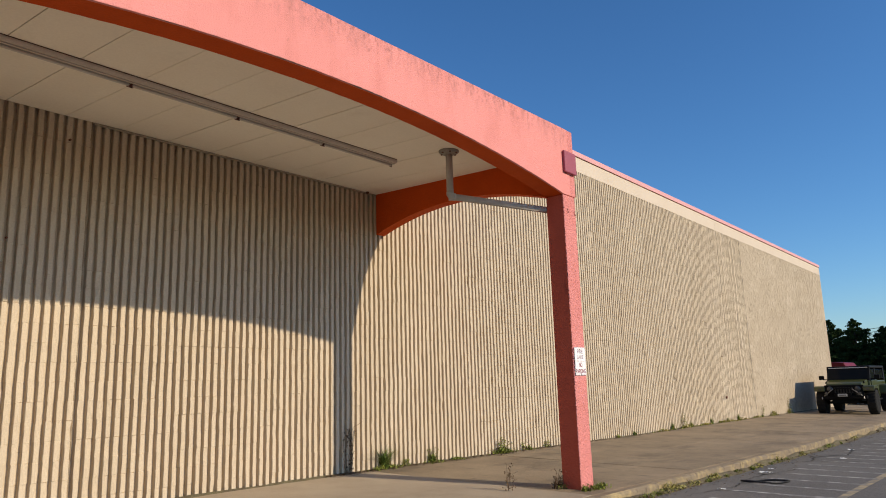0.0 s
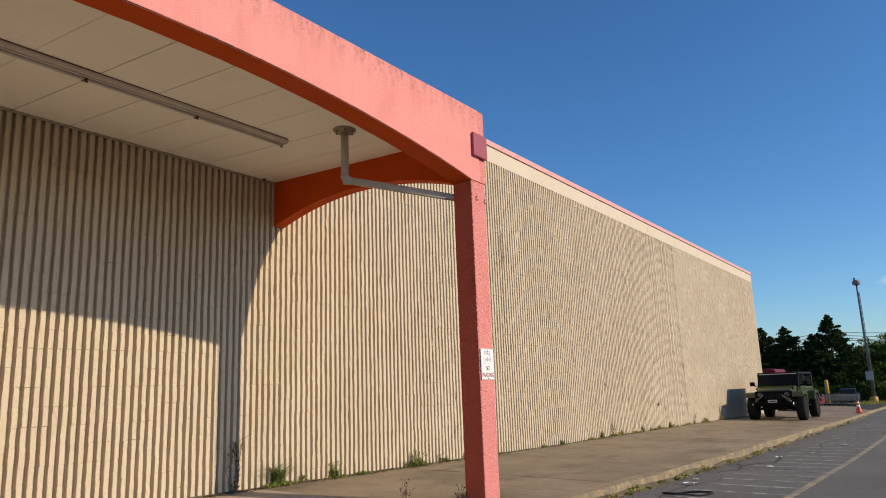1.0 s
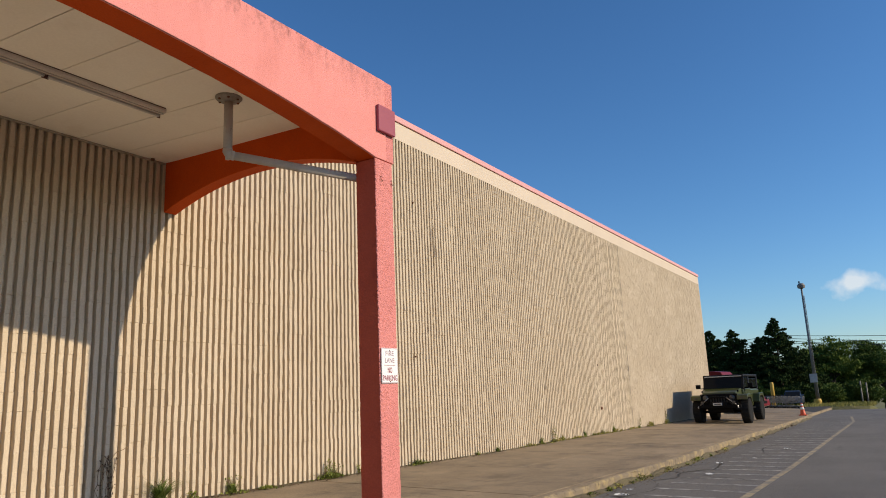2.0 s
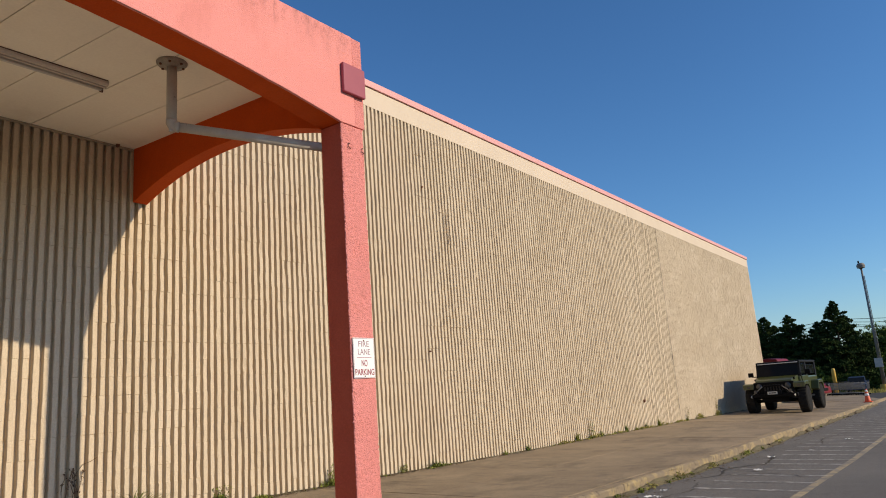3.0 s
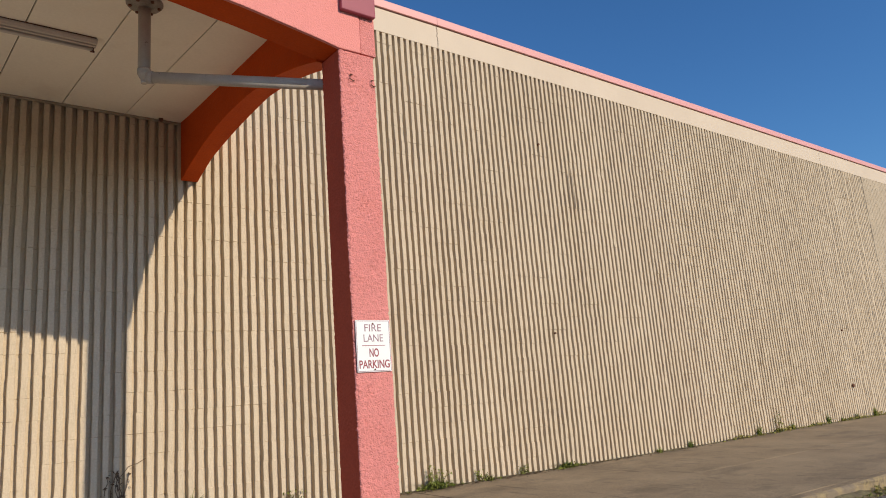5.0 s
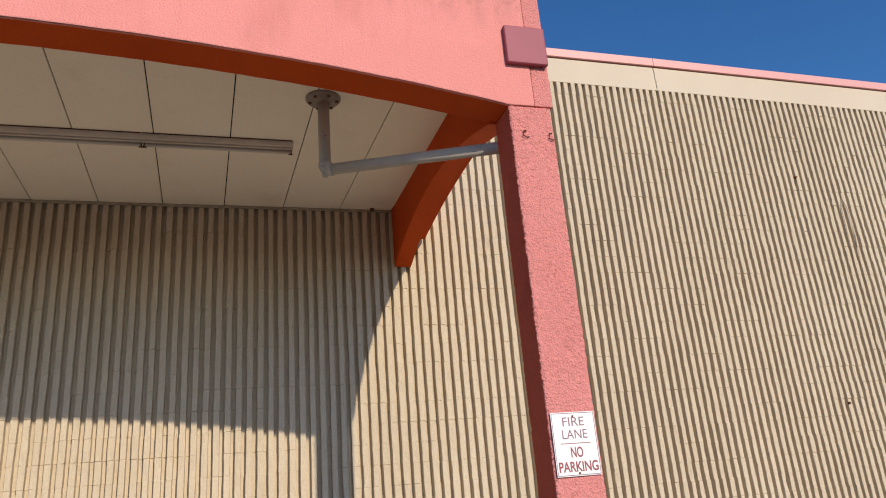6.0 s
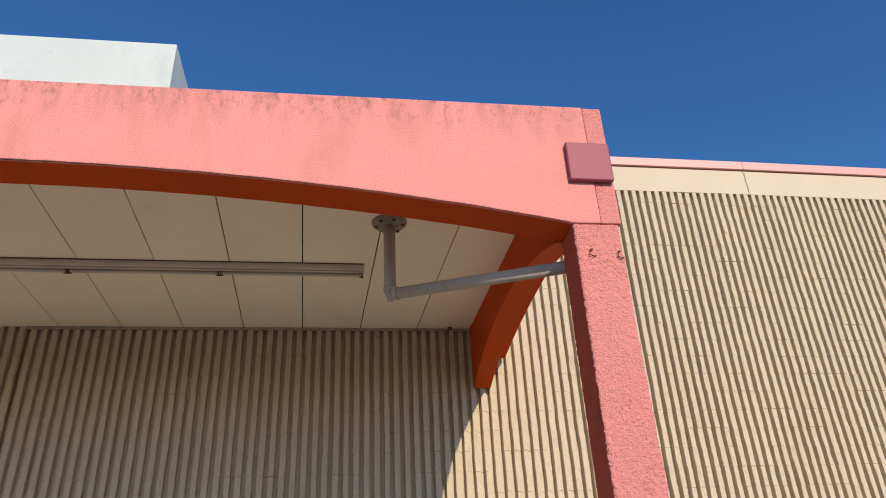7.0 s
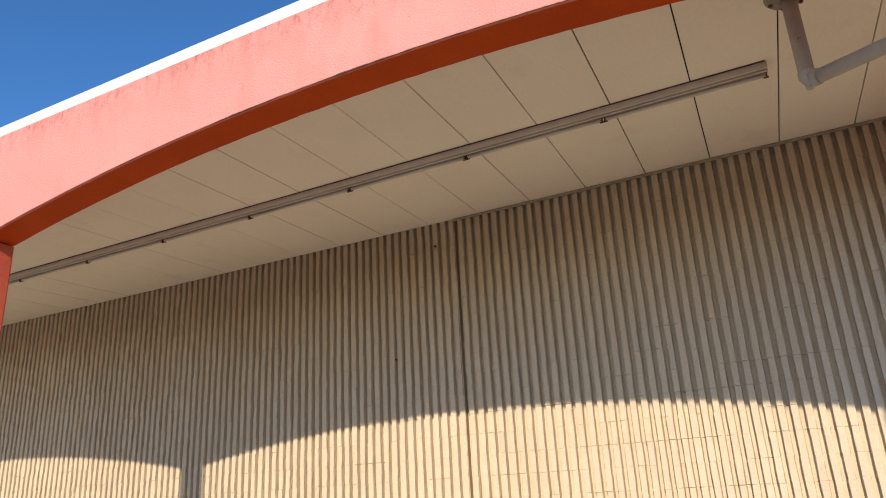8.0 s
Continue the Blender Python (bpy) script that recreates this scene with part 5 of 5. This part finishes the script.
# a dead creeper clinging to the wall
creeper = thing("dead_creeper", (WALL_X + 0.006, 7.66, slab_z(WALL_X, 7.66)), "dry dead creeper clinging to the fluted wall", "creeper")
r = random.Random(77)
stems, centres, sizes = bmesh.new(), [], []
for k in range(6):
    y, z, pts = r.uniform(-0.05, 0.05), 0.0, [(0.006, 0, 0)]
    for j in range(9):
        y += r.uniform(-0.03, 0.034)
        z += r.uniform(0.05, 0.085)
        pts.append((0.006 + r.uniform(0, 0.015), y, z))
        centres.append(Vector(pts[-1]))
        sizes.append(0.03)
    sweep(pts, 0.004, 4, stems)
sweep([(0.01, 0.03, 0.55), (0.012, 0.12, 0.66), (0.012, 0.2, 0.68), (0.012, 0.28, 0.72)], 0.003, 4, stems)
part("stems", stems, M["dry"], creeper)
v, f = leaf_cloud(centres, sizes, 2, 0.018, 78)
raw("dead_leaves", v, f, M["litter"], creeper)
weed((-4.80, 7.75, slab_z(-4.80, 7.75)), 0.36, 0.12, 98, "thin dry weed by the post", M["dry"])
for k, (x, y) in enumerate(((-4.05, 8.42), (-4.04, 8.6), (-4.42, 8.40))):
    weed_mat(y, 0.34, 0.07, 790 + k, "bright green weeds round the post's foot", M["weed"], 40, (x, y, slab_z(x, y)))
# at the post and along the kerb
for k, (x, y) in enumerate(((-4.06, 8.30), (-4.02, 8.55), (-4.20, 8.68), (-4.44, 8.28), (-4.46, 8.42))):
    tuft((x, y, slab_z(x, y)), 0.12 + 0.05 * (k > 2), 0.14, 40, 90 + k, M["weed"] if k < 3 else M["dry"], "weeds in the crack round the post's foot")
weed((-4.42, 8.20, slab_z(-4.42, 8.20)), 0.24, 0.16, 97, "thin dry weed by the post", M["litter"])
for k in range(34):
    rr = random.Random(300 + k)
    y = 8.6 + abs(rr.gauss(0, 4.5)) if k < 24 else rr.uniform(12, 34)
    x = kerb_x(y) + rr.uniform(0.02, 0.10)
    tuft((x, y, lot_z(y) + 0.01), rr.uniform(0.03, 0.10), 0.12, 34, 400 + k, M["weed"] if k % 3 else M["dry"], "weeds growing in the gutter by the kerb")


def scatter(name, label, count, pick, size, mat, seed):
    r = random.Random(seed)
    verts, faces = [], []
    for _ in range(count):
        x, y, z = pick(r)
        a, s, i = r.uniform(0, 6.3), size * r.uniform(0.5, 1.4), len(verts)
        for k in range(5):
            b = a + k * 2 * math.pi / 5
            rad = s * (1.3 if k == 0 else r.uniform(0.5, 0.9))
            verts.append((x + rad * math.cos(b), y + rad * math.sin(b), z + 0.006 + r.uniform(0, 0.012)))
        faces.append(tuple(range(i, i + 5)))
    return tagged(raw(name, verts, faces, mat), label, "debris", kind="stuff")


def by_wall(r):
    y = 7.2 + abs(r.gauss(0, 5.5))
    x = WALL_X + 0.03 + abs(r.gauss(0, 0.09))
    return x, y, slab_z(x, y)


def in_gutter(r):
    y = r.uniform(7, 34)
    x = kerb_x(y) + 0.03 + abs(r.gauss(0, 0.16))
    return x, y, lot_z(y) + 0.008


scatter("leaf_litter", "brown dead leaves drifted along the wall's foot", 1100, by_wall, 0.02, M["litter"], 11)
scatter("gutter_litter", "leaf crumbs and grit in the gutter", 900, in_gutter, 0.018, M["litter"], 12)


def paper_scrap(at, size, seed, label):
    r = random.Random(seed)
    bm = bmesh.new()
    bmesh.ops.create_grid(bm, x_segments=5, y_segments=4, size=size)
    for v in bm.verts:
        v.co = (v.co.x * r.uniform(0.8, 1.1), v.co.y * r.uniform(0.5, 0.8), 0.012 + r.uniform(0, size * 0.35))
    ob = part("paper_scrap", bm, M["paper"])
    ob.location = at
    return tagged(ob, label, "litter", "scraps in the gutter")


for k, (x, y, s) in enumerate(((-3.20, 12.45, 0.09), (-3.30, 13.1, 0.05), (-2.75, 15.6, 0.06), (-3.05, 17.8, 0.06), (-2.6, 19.0, 0.04), (-3.1, 10.2, 0.05), (-2.3, 21.5, 0.07))):
    paper_scrap((x, y, lot_z(y) + 0.006), s, 500 + k, "crumpled white scrap lying on the asphalt")
pts = []
for k in range(25):
    a = 2 * math.pi * k / 24
    pts.append((-2.86 + 0.27 * math.cos(a) + 0.04 * math.sin(3 * a), 11.25 + 0.10 * math.sin(a) + 0.10 * math.cos(a), lot_z(11) + 0.026 + 0.012 * math.sin(2 * a)))
ob = part("rubber_strip", sweep(pts, 0.014, 6), M["cable"])
tagged(ob, "loop of black rubber strip lying on the asphalt", "debris")

# ---- walk slabs and kerb stones ----
pavement = thing("pavement", (0, 0, 0), "stained brown-grey concrete walk along the store wall", "pavement", kind="structure")
rnd = random.Random(9)
rows = [8.05 + 3.05 * k for k in range(-12, 16)]
for a, b in zip(rows, rows[1:]):
    mid_x = -5.62
    for side in (0, 1):
        x0, x1 = (WALL_X - 0.03, mid_x) if side == 0 else (mid_x, None)
        bm = box((0, 0, 0), (1, 1, 1), 0)
        drop = rnd.uniform(-0.004, 0.003)
        for v in bm.verts:
            y = a + 0.0035 + v.co.y * (b - a - 0.007)
            end = x1 if x1 is not None else kerb_x(y) - 0.165
            x = x0 + 0.003 + v.co.x * (end - x0 - 0.006)
            v.co = (x, y, slab_z(x, y) + drop if v.co.z > 0.5 else -0.6)
        part("slab", bm, M["concrete_dry"] if b < 8.2 else M["concrete"], pavement)
part("bed", box((-14, -30, -0.62), (-3.9, 54, -0.36)), M["dark_gap"], pavement)
apron = bmesh.new()
box((-14.0, 38.6, -0.6), (WALL_X - 0.04, 55.2, -0.09), 0.004, apron)
part("apron", apron, M["concrete"], pavement)

# soil and crumbs washed against the kerb
verts, faces = [], []
count = 260
for k in range(count):
    y = 4.0 + 36 * k / count
    high = max(0.0, 0.065 + 0.08 * noise.noise(Vector((y * 0.9, 2.0, 0))) + 0.03 * noise.noise(Vector((y * 4.1, 5.0, 0))))
    wide = 0.10 + 0.09 * noise.noise(Vector((y * 0.7, 9.0, 0)))
    for u, w in ((-0.03, 1.0), (0.25 * wide, 0.75), (0.6 * wide, 0.3), (wide, 0.0)):
        verts.append((kerb_x(y) + 0.012 + u, y, lot_z(y) - 0.004 + high * w + 0.006 * noise.noise(Vector((y * 9, u * 30, 0)))))
    if k:
        o = 4 * (k - 1)
        faces += [(o + i, o + i + 1, o + 5 + i, o + 4 + i) for i in range(3)]
foot, foot_faces = [], []
for k in range(200):
    y = 3.8 + 34 * k / 200
    wide = max(0.02, 0.06 + 0.07 * noise.noise(Vector((y * 1.1, 4.0, 0))) + 0.03 * noise.noise(Vector((y * 5.3, 1.0, 0))))
    for u, w in ((-0.02, 1.0), (0.4 * wide, 0.6), (wide, 0.0)):
        foot.append((WALL_X + u, y, slab_z(WALL_X + u, y) - 0.004 + w * (0.022 + 0.02 * noise.noise(Vector((y * 2.2, 8.0, 0))))))
    if k:
        o = 3 * (k - 1)
        foot_faces += [(o + i, o + i + 1, o + 4 + i, o + 3 + i) for i in range(2)]
tagged(raw("wall_soil", foot, foot_faces, M["gutter_soil"]), "dark soil and leaf crumbs along the wall's foot", "soil", kind="stuff")
soil = raw("gutter_soil", verts, faces, M["gutter_soil"])
tagged(soil, "brown soil and crumbs washed against the kerb", "soil", kind="stuff")

kerb = thing("kerb", (0, 0, 0), "chipped kerb with worn yellow paint", "kerb", kind="structure")
y = -30.0
while y < 40.6:
    n = min(3.05, 40.6 - y)
    if n < 0.3:
        break
    bm = bmesh.new()
    steps = 12
    rings = []
    for k in range(steps + 1):
        yy = y + 0.005 + (n - 0.01) * k / steps
        xo = kerb_x(yy)
        top = slab_z(xo, yy) + 0.004
        dip = max(0.0, (yy - 38.8) / 1.8) * 0.10
        ring = []
        for i, (dx, z) in enumerate(((-0.16, -0.6), (-0.16, top - 0.006), (-0.145, top), (-0.03, top), (-0.006, top - 0.016), (0.0, top - 0.04), (0.012, -0.6))):
            w = 0.012 if i in (3, 4, 5) else 0.002
            j = noise.noise(Vector((yy * 2.3, i * 4.1, 0))) * w
            chip = -max(0.0, noise.noise(Vector((yy * 1.7, 11.0, i * 0.2))) - 0.32) * 0.10 if i in (3, 4, 5) else 0.0
            ring.append(bm.verts.new((xo + dx + j + chip, yy, z - (dip if i not in (0, 6) else 0) + j * 0.6 + chip * 0.5)))
        rings.append(ring)
    for p, q in zip(rings, rings[1:]):
        for i in range(6):
            bm.faces.new((p[i], p[i + 1], q[i + 1], q[i]))
    bm.faces.new(rings[0])
    bm.faces.new(rings[-1][::-1])
    stone = part("kerb_stone", bm, M["kerb"], kerb)
    stone.data.materials.append(M["concrete"])
    for p in stone.data.polygons:
        p.material_index = 1 if p.normal.z > 0.9 and p.area > 0.02 else 0
    y += n
